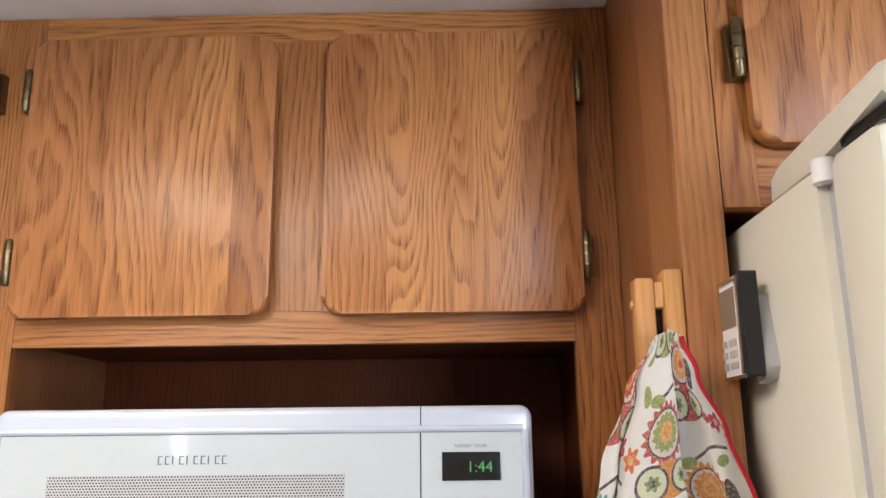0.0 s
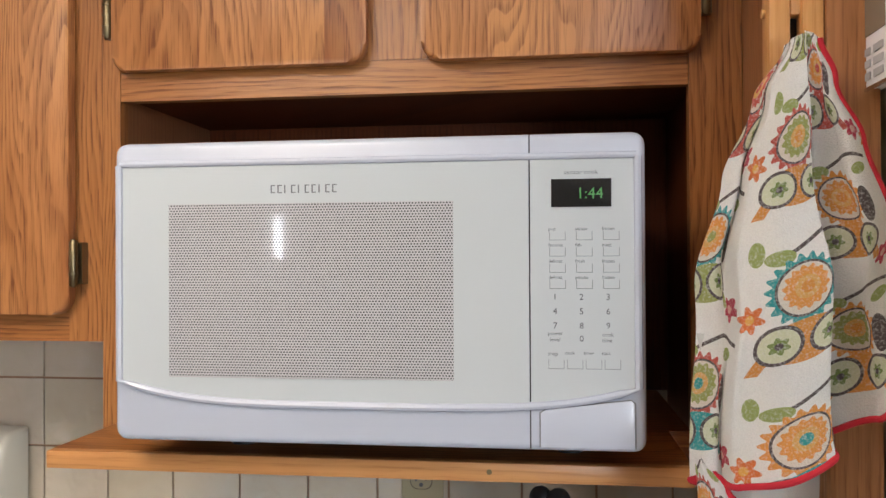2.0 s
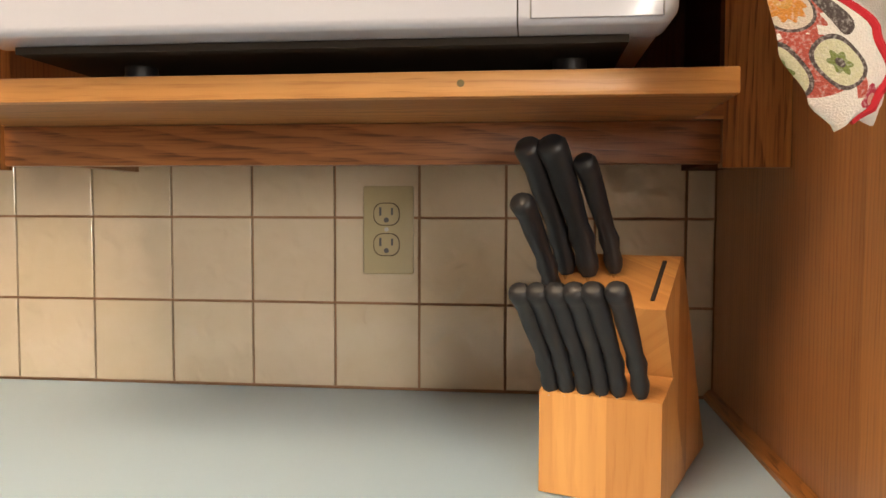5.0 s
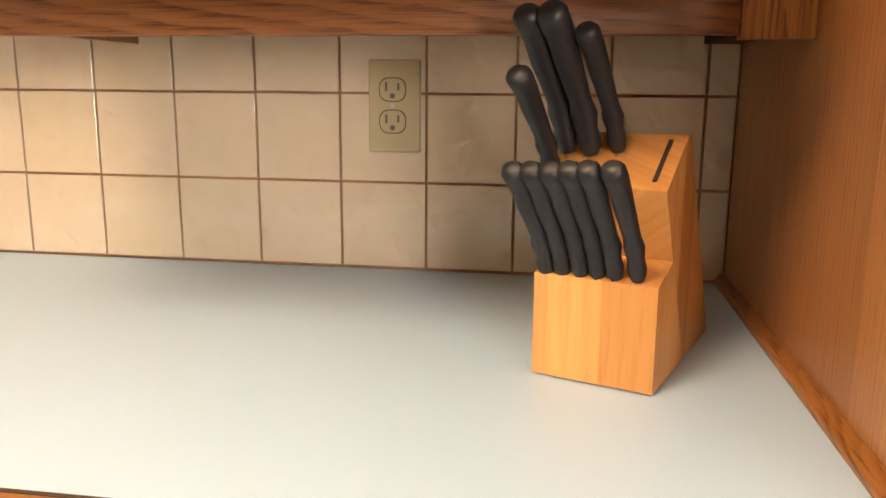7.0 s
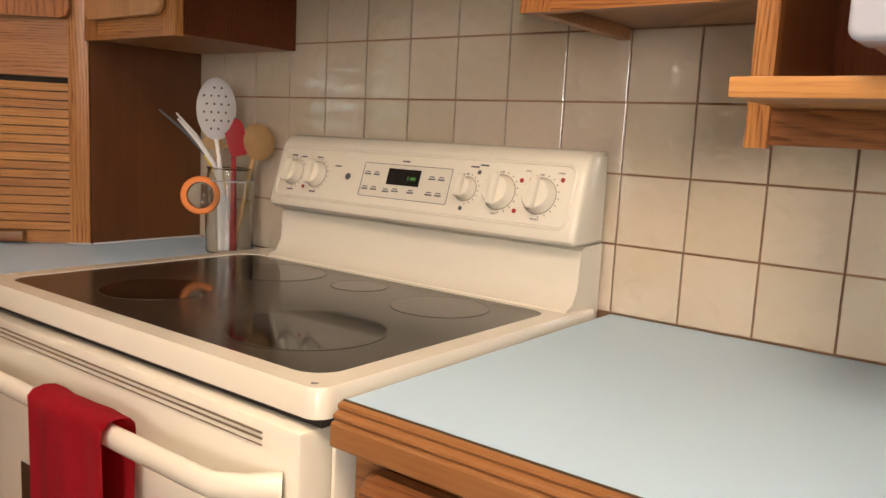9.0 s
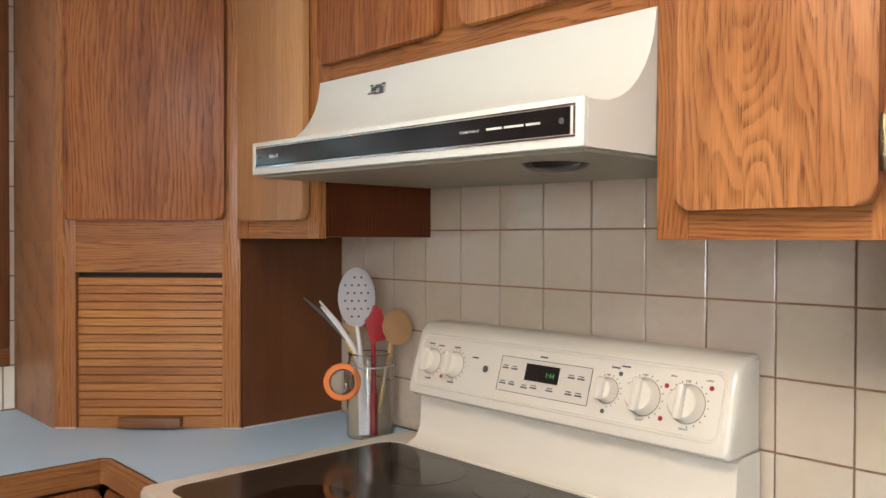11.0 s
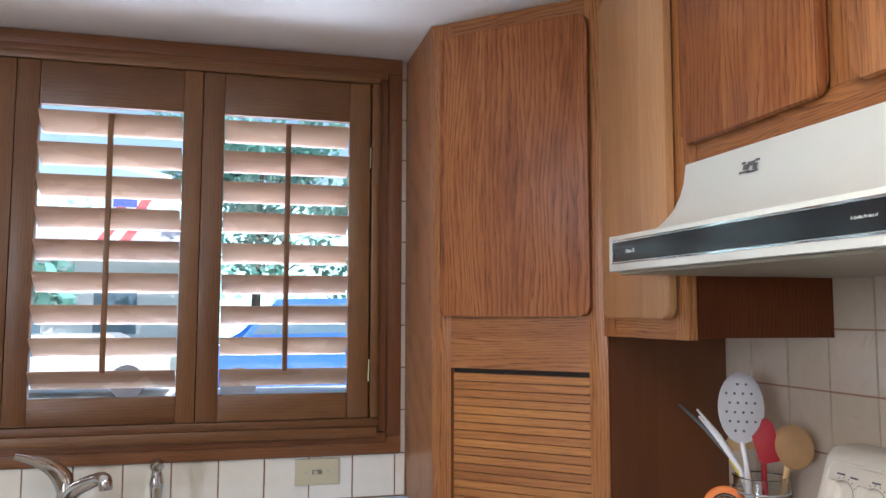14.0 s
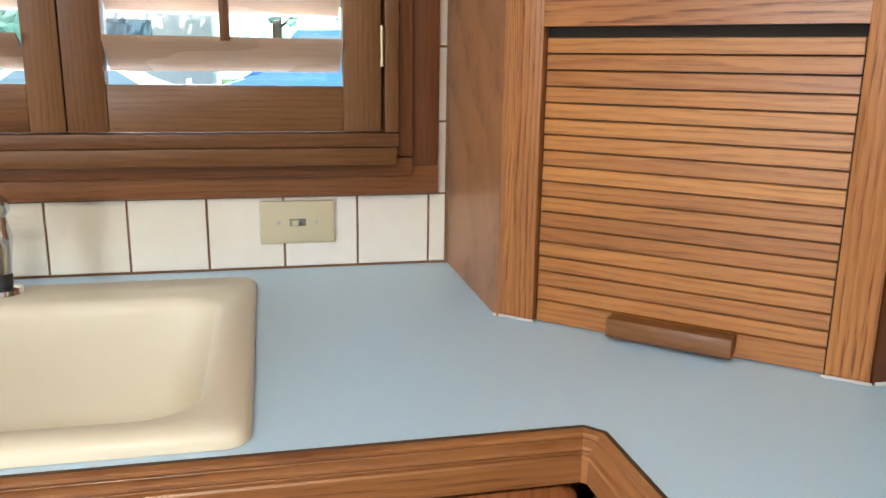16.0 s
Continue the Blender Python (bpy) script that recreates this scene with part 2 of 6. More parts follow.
def glass(name, color=(1, 1, 1), rough=0.0):
    g = Graph(name)
    return g.set(color=color, rough=rough, trans=1.0, ior=1.45)


GLASS = glass("clear_glass", (0.95, 0.98, 0.97))


def mesh_screen():
    g = Graph("microwave_mesh")
    x, y, z = g.split(g.coords())
    fx = g.math("DIVIDE", x, 0.0031)
    fz = g.math("DIVIDE", z, 0.0027)
    off = g.math("MULTIPLY", g.math("MODULO", g.math("ABSOLUTE", g.math("FLOOR", fz)), 2.0), 0.5)
    ax = g.math("SUBTRACT", g.math("FRACT", g.math("ADD", fx, off)), 0.5)
    az = g.math("SUBTRACT", g.math("FRACT", fz), 0.5)
    d = g.math("SQRT", g.math("ADD", g.math("MULTIPLY", ax, ax), g.math("MULTIPLY", az, az)))
    hole = g.ramp(d, 0.26, 0.36, 1.0, 0.0)
    return g.set(color=g.mix(hole, (0.44, 0.44, 0.46), (0.06, 0.06, 0.06)), rough=0.08, coat=0.8)


MESH = mesh_screen()


# mesh helpers
CORNERS = ((0, 0, 0), (1, 0, 0), (1, 1, 0), (0, 1, 0), (0, 0, 1), (1, 0, 1), (1, 1, 1), (0, 1, 1))
QUADS = ((3, 2, 1, 0), (4, 5, 6, 7), (0, 1, 5, 4), (1, 2, 6, 5), (2, 3, 7, 6), (3, 0, 4, 7))


def world_of(ob):
    m = ob.matrix_basis.copy()
    while ob.parent:
        ob = ob.parent
        m = ob.matrix_basis @ m
    return m


def thing(name, at, label, category, group="", kind="", rz=0):
    ob = new(name)
    ob.empty_display_size = 0.1
    ob.matrix_basis = pose(*at, 0, 0, rz)
    return tagged(ob, label, category, group, kind)


def mesh_of(name, bm, mat, smooth=None):
    me = bpy.data.meshes.new(name)
    bmesh.ops.recalc_face_normals(bm, faces=bm.faces)
    bm.to_mesh(me)
    bm.free()
    me.materials.append(mat)
    if smooth:
        me.shade_smooth()
        me.set_sharp_from_angle(angle=radians(smooth))
    return me


def part(name, bm, mat, parent=None, label="", local=False, smooth=40, kind="", category="", group=""):
    if parent is not None and not local:
        bm.transform(world_of(parent).inverted())
    ob = new(name, mesh_of(name, bm, mat, smooth))
    ob.parent = parent
    return tagged(ob, label, category, group, kind)


def box(bm, x0, x1, y0, y1, z0, z1, bevel=0.0, seg=2):
    v = [bm.verts.new((x1 if a else x0, y1 if b else y0, z1 if c else z0)) for a, b, c in CORNERS]
    fs = [bm.faces.new([v[i] for i in q]) for q in QUADS]
    if bevel:
        es = list({e for f in fs for e in f.edges})
        bmesh.ops.bevel(bm, geom=es, offset=bevel, segments=seg, profile=0.5, affect="EDGES")
    return bm


def boxes(*rows, bevel=0.0):
    bm = bmesh.new()
    for r in rows:
        box(bm, *r, bevel=bevel)
    return bm


def ring_prism(bm, pts, a, b, axis="y", bevel=0.0, seg=2, front_only=True):
    """Extrudes a closed outline, given in the plane across axis, from a to b; bevels the rim at a."""
    def at(p, h):
        return {"y": (p[0], h, p[1]), "z": (p[0], p[1], h), "x": (h, p[0], p[1])}[axis]
    lo = [bm.verts.new(at(p, a)) for p in pts]
    hi = [bm.verts.new(at(p, b)) for p in pts]
    n = len(pts)
    f0 = bm.faces.new(lo)
    bm.faces.new(hi[::-1])
    for i in range(n):
        bm.faces.new((lo[i], hi[i], hi[(i + 1) % n], lo[(i + 1) % n]))
    if bevel:
        bmesh.ops.bevel(bm, geom=list(f0.edges), offset=bevel, segments=seg, profile=0.5, affect="EDGES")
    return bm


def rounded(x0, x1, z0, z1, radii, n=5):
    """An outline with corner radii (lower left, lower right, upper right, upper left)."""
    pts = []
    for (cx, cz, a0), r in zip(((x0, z0, 180), (x1, z0, 270), (x1, z1, 0), (x0, z1, 90)), radii):
        sx, sz = (1 if cx == x0 else -1), (1 if cz == z0 else -1)
        if r <= 0:
            pts.append((cx, cz))
            continue
        for i in range(n + 1):
            a = radians(a0 + 90 * i / n)
            pts.append((cx + sx * r + r * math.cos(a), cz + sz * r + r * math.sin(a)))
    return pts


def tube(bm, pts, radii, n=10, caps=True):
    pts = [Vector(p) for p in pts]
    if not hasattr(radii, "__len__"):
        radii = [radii] * len(pts)
    rings, up = [], None
    for i, p in enumerate(pts):
        d = (pts[min(i + 1, len(pts) - 1)] - pts[max(i - 1, 0)]).normalized()
        if up is None:
            up = Vector((0, 0, 1)) if abs(d.z) < 0.9 else Vector((1, 0, 0))
        side = d.cross(up).normalized()
        up = side.cross(d).normalized()
        rr = radii[i]
        ra, rb = rr if hasattr(rr, "__len__") else (rr, rr)
        rings.append([bm.verts.new(p + side * ra * math.cos(2 * math.pi * k / n) + up * rb * math.sin(2 * math.pi * k / n)) for k in range(n)])
    for a, b in zip(rings, rings[1:]):
        for k in range(n):
            bm.faces.new((a[k], a[(k + 1) % n], b[(k + 1) % n], b[k]))
    if caps:
        bm.faces.new(rings[0][::-1])
        bm.faces.new(rings[-1])
    return bm


def pipe(pts, radii, n=14, steps=6):
    """A tube along a smooth curve through the points."""
    pts = [Vector(p) for p in pts]
    radii = [r if hasattr(r, "__len__") else (r, r) for r in radii]
    out, rad = [], []
    for i in range(len(pts) - 1):
        a, b, c, d = pts[max(i - 1, 0)], pts[i], pts[i + 1], pts[min(i + 2, len(pts) - 1)]
        for k in range(steps):
            t = k / steps
            out.append(0.5 * (2 * b + (c - a) * t + (2 * a - 5 * b + 4 * c - d) * t * t + (3 * b - a - 3 * c + d) * t ** 3))
            rad.append(tuple(p + (q - p) * t for p, q in zip(radii[i], radii[i + 1])))
    return tube(bmesh.new(), out + [pts[-1]], rad + [radii[-1]], n)


def lathe(bm, profile, centre=(0, 0, 0), n=28):
    c = Vector(centre)
    rings = []
    for r, z in profile:
        if r < 1e-5:
            rings.append([bm.verts.new(c + Vector((0, 0, z)))])
        else:
            rings.append([bm.verts.new(c + Vector((r * math.cos(2 * math.pi * k / n), r * math.sin(2 * math.pi * k / n), z))) for k in range(n)])
    for a, b in zip(rings, rings[1:]):
        for k in range(n):
            l = (k + 1) % n
            q = [a[k % len(a)], a[l % len(a)], b[l % len(b)], b[k % len(b)]]
            q = list(dict.fromkeys(q))
            if len(q) > 2:
                bm.faces.new(q)
    return bm


def grid(bm, f, nu, nv, thick=0.0, cloth=None):
    """A sheet f(u, v), given thickness along its own normal."""
    vs = [[bm.verts.new(f(i / nu, j / nv)) for j in range(nv + 1)] for i in range(nu + 1)]
    fs = [bm.faces.new((vs[i][j], vs[i + 1][j], vs[i + 1][j + 1], vs[i][j + 1])) for i in range(nu) for j in range(nv)]
    if cloth:
        uv = bm.loops.layers.uv.new("cloth")
        k = 0
        for i in range(nu):
            for j in range(nv):
                for lp, (a, b) in zip(fs[k].loops, ((i, j), (i + 1, j), (i + 1, j + 1), (i, j + 1))):
                    lp[uv].uv = (cloth[0] * a / nu + cloth[2], -cloth[1] * b / nv + cloth[3])
                k += 1
    if thick:
        bmesh.ops.solidify(bm, geom=fs, thickness=thick)
    return bm


def write(text, size, m, mat, parent, name="lettering", label="", wide=1.0):
    cu = bpy.data.curves.new(name, "FONT")
    cu.body, cu.size, cu.extrude, cu.align_x, cu.resolution_u = text, size, 0.0002, "LEFT", 2
    ob = bpy.data.objects.new(name, cu)
    me = bpy.data.meshes.new_from_object(ob)
    bpy.data.objects.remove(ob)
    me.transform(m @ Matrix.Diagonal((wide, 1, 1, 1)))
    me.transform(world_of(parent).inverted())
    me.materials.clear()
    me.materials.append(mat)
    o = new(name, me)
    o.parent = parent
    return tagged(o, label)


def upright(x, y, z):
    """The pose of lettering that stands on a face towards -y."""
    return pose(x, y, z, 90)


CEILING, TOP, P, YC = 2.165, 0.914, 0.1195, -0.31
YD = YC - 0.020
WX = -2.89

# the room
part("floor", boxes((-3.1, 1.7, -4.0, 0.1, -0.05, 0)), FLOOR, None, "beige vinyl kitchen floor", kind="structure")
part("ceiling", boxes((-3.1, 1.7, -4.0, 0.1, CEILING, CEILING + 0.1)), CEIL, None, "off-white painted ceiling", kind="structure")
wall_n = part("wall_north", boxes((-3.1, 1.7, 0.006, 0.12, 0, CEILING)), GROUT, None, "tiled kitchen wall with brown grout", kind="structure")
WY0, WY1, WZ0, WZ1 = -2.12, -0.745, 1.14, 2.07
wall_w = part("wall_west", boxes((WX - 0.2, WX - 0.006, WY1, 0.0, 0, CEILING), (WX - 0.2, WX - 0.006, -4.0, WY0, 0, CEILING),
                                 (WX - 0.2, WX - 0.006, WY0, WY1, 0, WZ0), (WX - 0.2, WX - 0.006, WY0, WY1, WZ1, CEILING)), GROUT, None,
              "tiled wall under the kitchen window", kind="structure")
part("wall_east", boxes((1.6, 1.7, -4.0, 0.0, 0, CEILING)), PAINT, None, "cream painted wall", kind="structure")
# The wide right-hand opening is invented for the rear fill lamp.
part("wall_south", boxes((-3.1, -1.762, -4.1, -4.0, 0, CEILING), (-1.678, 0.82, -4.1, -4.0, 0, CEILING), (1.6, 1.7, -4.1, -4.0, 0, CEILING), (0.82, 1.6, -4.1, -4.0, 2.12, CEILING), (0.82, 1.6, -4.1, -4.0, 0, 0.9), (-1.762, -1.678, -4.1, -4.0, 1.71, CEILING), (-1.762, -1.678, -4.1, -4.0, 0, 1.48)), PAINT, None,
     "cream painted wall with a narrow opening", kind="structure")

# window and shutters
XS = -2.832


def frame_yz(x0, x1, y0, y1, z0, z1, w, bevel=0.002):
    return boxes((x0, x1, y0, y1, z0, z0 + w), (x0, x1, y0, y1, z1 - w, z1), (x0, x1, y0, y0 + w, z0 + w + 0.0005, z1 - w - 0.0005),
                 (x0, x1, y1 - w, y1, z0 + w + 0.0005, z1 - w - 0.0005), bevel=bevel)


def frame_xy(x0, x1, y0, y1, z0, z1, w):
    return boxes((x0, x1, y0, y0 + w, z0, z1), (x0, x1, y1 - w, y1, z0, z1), (x0, x0 + w, y0 + w, y1 - w, z0, z1), (x1 - w, x1, y0 + w, y1 - w, z0, z1))


win = thing("window_1", (WX, -1.44, WZ0), "kitchen window in an oak frame with plantation shutters", "window", kind="structure")


def framed(name, x0, x1, y0, y1, z0, z1, w, bevel, across, up, label):
    """Head and sill with level grain, jambs with upright grain."""
    part(name, boxes((x0, x1, y0, y1, z0, z0 + w), (x0, x1, y0, y1, z1 - w, z1), bevel=bevel), across, win, label)
    for ya_, yb_ in ((y0, y0 + w), (y1 - w, y1)):
        part(name, boxes((x0, x1, ya_, yb_, z0 + w + 0.0005, z1 - w - 0.0005), bevel=bevel), up, win, label)


framed("outer_casing", WX - 0.002, WX + 0.022, WY0 - 0.09, WY1 + 0.094, 1.037, CEILING - 0.003, 0.047, 0.002, CASING, CASING_Z, "oak window casing")
framed("casing_step", WX - 0.001, WX + 0.036, WY0 - 0.052, WY1 + 0.049, 1.069, 2.122, 0.030, 0.004, CASING, CASING_Z, "moulded inner casing")
framed("shutter_frame", WX - 0.02, XS + 0.004, WY0 - 0.024, WY1 + 0.022, 1.118, 2.096, 0.022, 0.003, SHUTTER_Y, SHUTTER_Z, "stained shutter frame")
part("apron_rail", boxes((WX - 0.02, XS + 0.003, WY0 - 0.022, WY1 + 0.020, 1.090, 1.1175), bevel=0.003), SHUTTER_Y, win, "stained lower rail of the shutter frame")
part("sill_block", boxes((WX - 0.19, WX - 0.021, WY0, WY1, WZ0 - 0.02, WZ0 + 0.004)), PAINT, win)
part("glazing_frame", frame_yz(WX - 0.13, WX - 0.09, WY0 + 0.001, WY1 - 0.001, WZ0 + 0.005, WZ1 - 0.001, 0.035), WHITE, win)
# Strips added behind the shutter joints to block leaking daylight.
for ry_ in (-0.7475, -1.203, -1.659):
    part("rebate", boxes((XS - 0.037, XS - 0.0295, ry_ - 0.016, ry_ + (0.002 if ry_ > -0.8 else 0.016), 1.142, 2.072)), SHUTTER_Z, win)
pane = part("pane", boxes((WX - 0.112, WX - 0.108, WY0 + 0.03, WY1 - 0.03, WZ0 + 0.035, WZ1 - 0.03)), GLASS, win)
pane.visible_shadow = False


def louvre(yc, zc, length, tilt):
    bm = bmesh.new()
    pts = []
    for i in range(16):
        a = 2 * math.pi * i / 16
        pts.append((0.0405 * math.cos(a), 0.0050 * math.sin(a)))
    c, s = math.cos(tilt), math.sin(tilt)
    pts = [(XS - 0.014 + p * c - q * s, zc + p * s + q * c) for p, q in pts]
    lo = [bm.verts.new((p[0], yc - length / 2, p[1])) for p in pts]
    hi = [bm.verts.new((p[0], yc + length / 2, p[1])) for p in pts]
    bm.faces.new(lo)
    bm.faces.new(hi[::-1])
    for i in range(16):
        bm.faces.new((lo[i], hi[i], hi[(i + 1) % 16], lo[(i + 1) % 16]))
    return bm


LZ0, LZ1, NL = 1.213, 1.957, 9
for k, (ya, yb, oa, ob_) in enumerate(((-1.202, -0.750, -1.147, -0.808), (-1.658, -1.204, -1.604, -1.252), (-2.112, -1.660, -2.06, -1.71))):
    sh = thing("shutter", (XS, (ya + yb) / 2, 1.142), "brown-stained wooden plantation shutter with open louvres", "shutter", "plantation shutters in the window")
    part("stile", boxes((XS - 0.028, XS, ya, oa, 1.142, 2.072), bevel=0.0015), SHUTTER_Z, sh)
    part("stile", boxes((XS - 0.028, XS, ob_, yb, 1.142, 2.072), bevel=0.0015), SHUTTER_Z, sh)
    part("bottom_rail", boxes((XS - 0.026, XS - 0.002, oa + 0.0005, ob_ - 0.0005, 1.142, LZ0 - 0.003), bevel=0.0015), SHUTTER_Y, sh)
    part("top_rail", boxes((XS - 0.026, XS - 0.002, oa + 0.0005, ob_ - 0.0005, LZ1 + 0.003, 2.072), bevel=0.0015), SHUTTER_Y, sh)
    pitch = (LZ1 - LZ0) / NL
    for i in range(NL):
        part("louvre", louvre((oa + ob_) / 2, LZ0 + pitch * (i + 0.5), ob_ - oa - 0.004, radians(38)), LOUVRE, sh)
    part("tilt_rod", boxes((XS + 0.016, XS + 0.026, (oa + ob_) / 2 - 0.007, (oa + ob_) / 2 + 0.007, LZ0 + 0.06, LZ1 - 0.02), bevel=0.002), SHUTTER_Z, sh)
    if k == 0:
        for hz in (1.27, 1.86):
            part("hinge", tube(bmesh.new(), [(XS + 0.004, yb + 0.001, hz - 0.03), (XS + 0.004, yb + 0.001, hz + 0.03)], 0.004, 8), BRASS, sh)


# cabinets
def door(x0, x1, z0, z1, parent, free="R", y=YC, name="door", mat=None, label=""):
    """An oak slab door with rounded corners on its free side, laid on the face at y."""
    mat = mat or OAK_DOOR
    r = 0.024
    radii = {"R": (0.018, r, r, 0.018), "L": (r, 0.018, 0.018, r), "A": (r, r, r, r)}[free]
    bm = ring_prism(bmesh.new(), rounded(x0, x1, z0, z1, radii, 5), y - 0.0225, y - 0.0065, "y", 0.006, 3)
    ring_prism(bm, rounded(x0 + 0.011, x1 - 0.011, z0 + 0.011, z1 - 0.011, (0.012,) * 4), y - 0.0064, y - 0.0005, "y")
    return part(name, bm, mat, parent, label)


def hinge(x, z, parent, y=YD, h=0.055):
    bm = bmesh.new()
    tube(bm, [(x, y - 0.001, z - h / 2 - 0.004), (x, y - 0.001, z - h / 2), (x, y - 0.001, z + h / 2), (x, y - 0.001, z + h / 2 + 0.004)],
         [0.003, 0.0055, 0.0055, 0.003], 8)
    box(bm, x - 0.008, x + 0.008, y + 0.006, y + 0.0195, z - h / 2, z + h / 2)
    for d in (-0.25, 0.0, 0.25):
        tube(bm, [(x, y - 0.001, z + d * h - 0.001), (x, y - 0.001, z + d * h + 0.001)], 0.0066, 8)
    return part("hinge", bm, BRASS, parent, "antique brass hinge")


ZU = 1.374


def face_frame(c_, stiles, z0, z1):
    """Upright stiles with a rail below and above between the outer two."""
    for i_, (sx0, sx1) in enumerate(stiles):
        mid = 0 < i_ < len(stiles) - 1
        part("mullion" if mid else "stile", boxes((sx0, sx1, YC + (0.0008 if mid else 0), YC + 0.0185, z1 + 0.0003 if mid else z0, 2.1197 if mid else CEILING - 0.002)), OAK_Z, c_)
    xa_, xb_ = stiles[0][1] + 0.0004, stiles[-1][0] - 0.0004
    part("bottom_rail", boxes((xa_, xb_, YC + 0.001, YC + 0.018, z0, z1)), OAK_X, c_)
    part("top_rail", boxes((xa_, xb_, YC + 0.001, YC + 0.018, 2.12, CEILING - 0.002)), OAK_X, c_)


# small upper cabinet by the corner
c = thing("upper_cabinet", (-2.11, -0.155, ZU), "narrow oak wall cabinet between the corner unit and the hood", "cabinet", "oak wall cabinets")
part("body", boxes((-2.278, -1.94, YC + 0.02, -0.002, ZU + 0.004, CEILING - 0.002)), PLY_Z, c)
part("side_panel", boxes((-1.9395, -1.93, YC + 0.02, -0.002, ZU + 0.004, CEILING - 0.002)), DARK_Z, c, "veneered cabinet side, darkened in colour for its shade")
face_frame(c, [(-2.278, -2.225), (-1.975, -1.935)], ZU, ZU + 0.05)
door(-2.236, -1.962, 1.414, 2.118, c, "R", mat=PALE_DOOR)

# cabinet over the hood
c = thing("upper_cabinet", (-1.535, -0.155, 1.66), "two-door oak wall cabinet above the range hood", "cabinet", "oak wall cabinets")
part("body", boxes((-1.929, -1.14, YC + 0.02, -0.002, 1.665, CEILING - 0.002)), PLY_Z, c)
face_frame(c, [(-1.9335, -1.895), (-1.56, -1.475), (-1.16, -1.137)], 1.66, 1.735)
door(-1.908, -1.553, 1.724, 2.118, c, "R", mat=RED_DOOR)
door(-1.496, -1.153, 1.724, 2.118, c, "R")
hinge(-1.143, 1.783, c)
hinge(-1.139, 2.06, c)

# cabinet right of the hood
c = thing("upper_cabinet", (-0.97, -0.155, ZU), "oak wall cabinet beside the microwave alcove", "cabinet", "oak wall cabinets")
part("body", boxes((-1.134, -0.822, YC + 0.02, -0.002, ZU + 0.022, CEILING - 0.002)), PLY_Z, c)
part("bottom_edge", boxes((-1.134, -1.116, YC + 0.02, -0.002, ZU + 0.002, ZU + 0.021)), PLY_Z, c)
face_frame(c, [(-1.136, -1.09), (-0.868, -0.8205)], ZU, 1.43)
door(-1.098, -0.855, 1.411, 2.118, c, "R")
hinge(-0.849, 1.478, c)
hinge(-0.849, 2.045, c)

# microwave alcove cabinet
XL, XI, XR, XE = -0.820, -0.797, -0.063, -0.001
c = thing("alcove_cabinet", (-0.41, -0.155, 1.215), "oak wall cabinet with two doors over an open microwave alcove", "cabinet", "oak wall cabinets")
part("side_panel", boxes((XL, XL + 0.018, YC + 0.02, -0.002, 1.219, CEILING - 0.002)), PLY_Z, c)
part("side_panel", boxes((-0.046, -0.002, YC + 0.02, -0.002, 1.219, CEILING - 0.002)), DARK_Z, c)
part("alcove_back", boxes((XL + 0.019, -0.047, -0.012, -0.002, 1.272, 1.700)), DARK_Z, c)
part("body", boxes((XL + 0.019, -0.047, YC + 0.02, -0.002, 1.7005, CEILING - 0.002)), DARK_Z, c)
for sx0, sx1 in ((XL, XI + 0.002), (XR, XE)):
    part("stile", boxes((sx0, sx1, YC, YC + 0.019, 1.2075, CEILING - 0.002)), OAK_Z, c)
part("mullion", boxes((-0.472, -0.372, YC + 0.0008, YC + 0.0185, 1.735, 2.12)), OAK_Z, c)
part("bottom_rail", boxes((XI + 0.0025, XR - 0.0005, YC + 0.001, YC + 0.018, 1.692, 1.7345)), OAK_X, c)
part("top_rail", boxes((XI + 0.0025, XR - 0.0005, YC + 0.001, YC + 0.018, 2.1205, CEILING - 0.002)), OAK_X, c)
part("valance", boxes((XI + 0.0025, XR - 0.0005, YC + 0.006, YC + 0.024, 1.2115, 1.2526), bevel=0.001), VALANCE, c, "grained oak valance board")
door(-0.795, -0.457, 1.728, 2.118, c, "R")
door(-0.388, -0.052, 1.728, 2.118, c, "L")
for hx in (-0.801, -0.046):
    hinge(hx, 1.801, c)
    hinge(hx, 2.043, c)
sh = thing("microwave_shelf", (-0.43, -0.3, 1.26), "light oak shelf board under the white microwave", "shelf")
SX_ = -0.786
part("board", ring_prism(bmesh.new(), [(SX_, -0.4685), (-0.09, -0.4685), (-0.09, YC - 0.001), (XR, YC - 0.001), (XR - 0.001, -0.014), (XI + 0.004, -0.014), (XI + 0.004, YC - 0.001), (SX_, YC - 0.001)],
                         1.2530, 1.2720, "z", 0.0), OAK_X, sh)
part("front_edge", boxes((SX_, -0.09, -0.483, -0.469, 1.2528, 1.2724), bevel=0.0015), SHELF_X, sh, "light oak edge band")
part("edge_peg", tube(bmesh.new(), [(-0.295, -0.4832, 1.263), (-0.295, -0.4825, 1.263)], 0.003, 8), BRASS, sh)

# tall panel and cabinet over the fridge
tp = thing("tall_panel", (0.022, -0.3, 0), "tall oak side panel enclosing the refrigerator", "panel")
part("panel", boxes((0.0, 0.018, -0.585, -0.002, 0, CEILING - 0.002)), PANEL_Z, tp)
part("front_stile", boxes((-0.003, 0.040, -0.605, -0.586, 0, CEILING - 0.002), bevel=0.003), OAK_STRAIGHT, tp)
part("base_moulding", ring_prism(bmesh.new(), [(-0.012, 0.9145), (-0.012, 0.920), (-0.006, 0.927), (-0.0005, 0.928), (-0.0005, 0.9145)], -0.58, -0.003, "y"), OAK_Y, tp, "thin oak base moulding")
c = thing("fridge_cabinet", (0.5, -0.3, 1.78), "oak cabinet above the refrigerator", "cabinet")
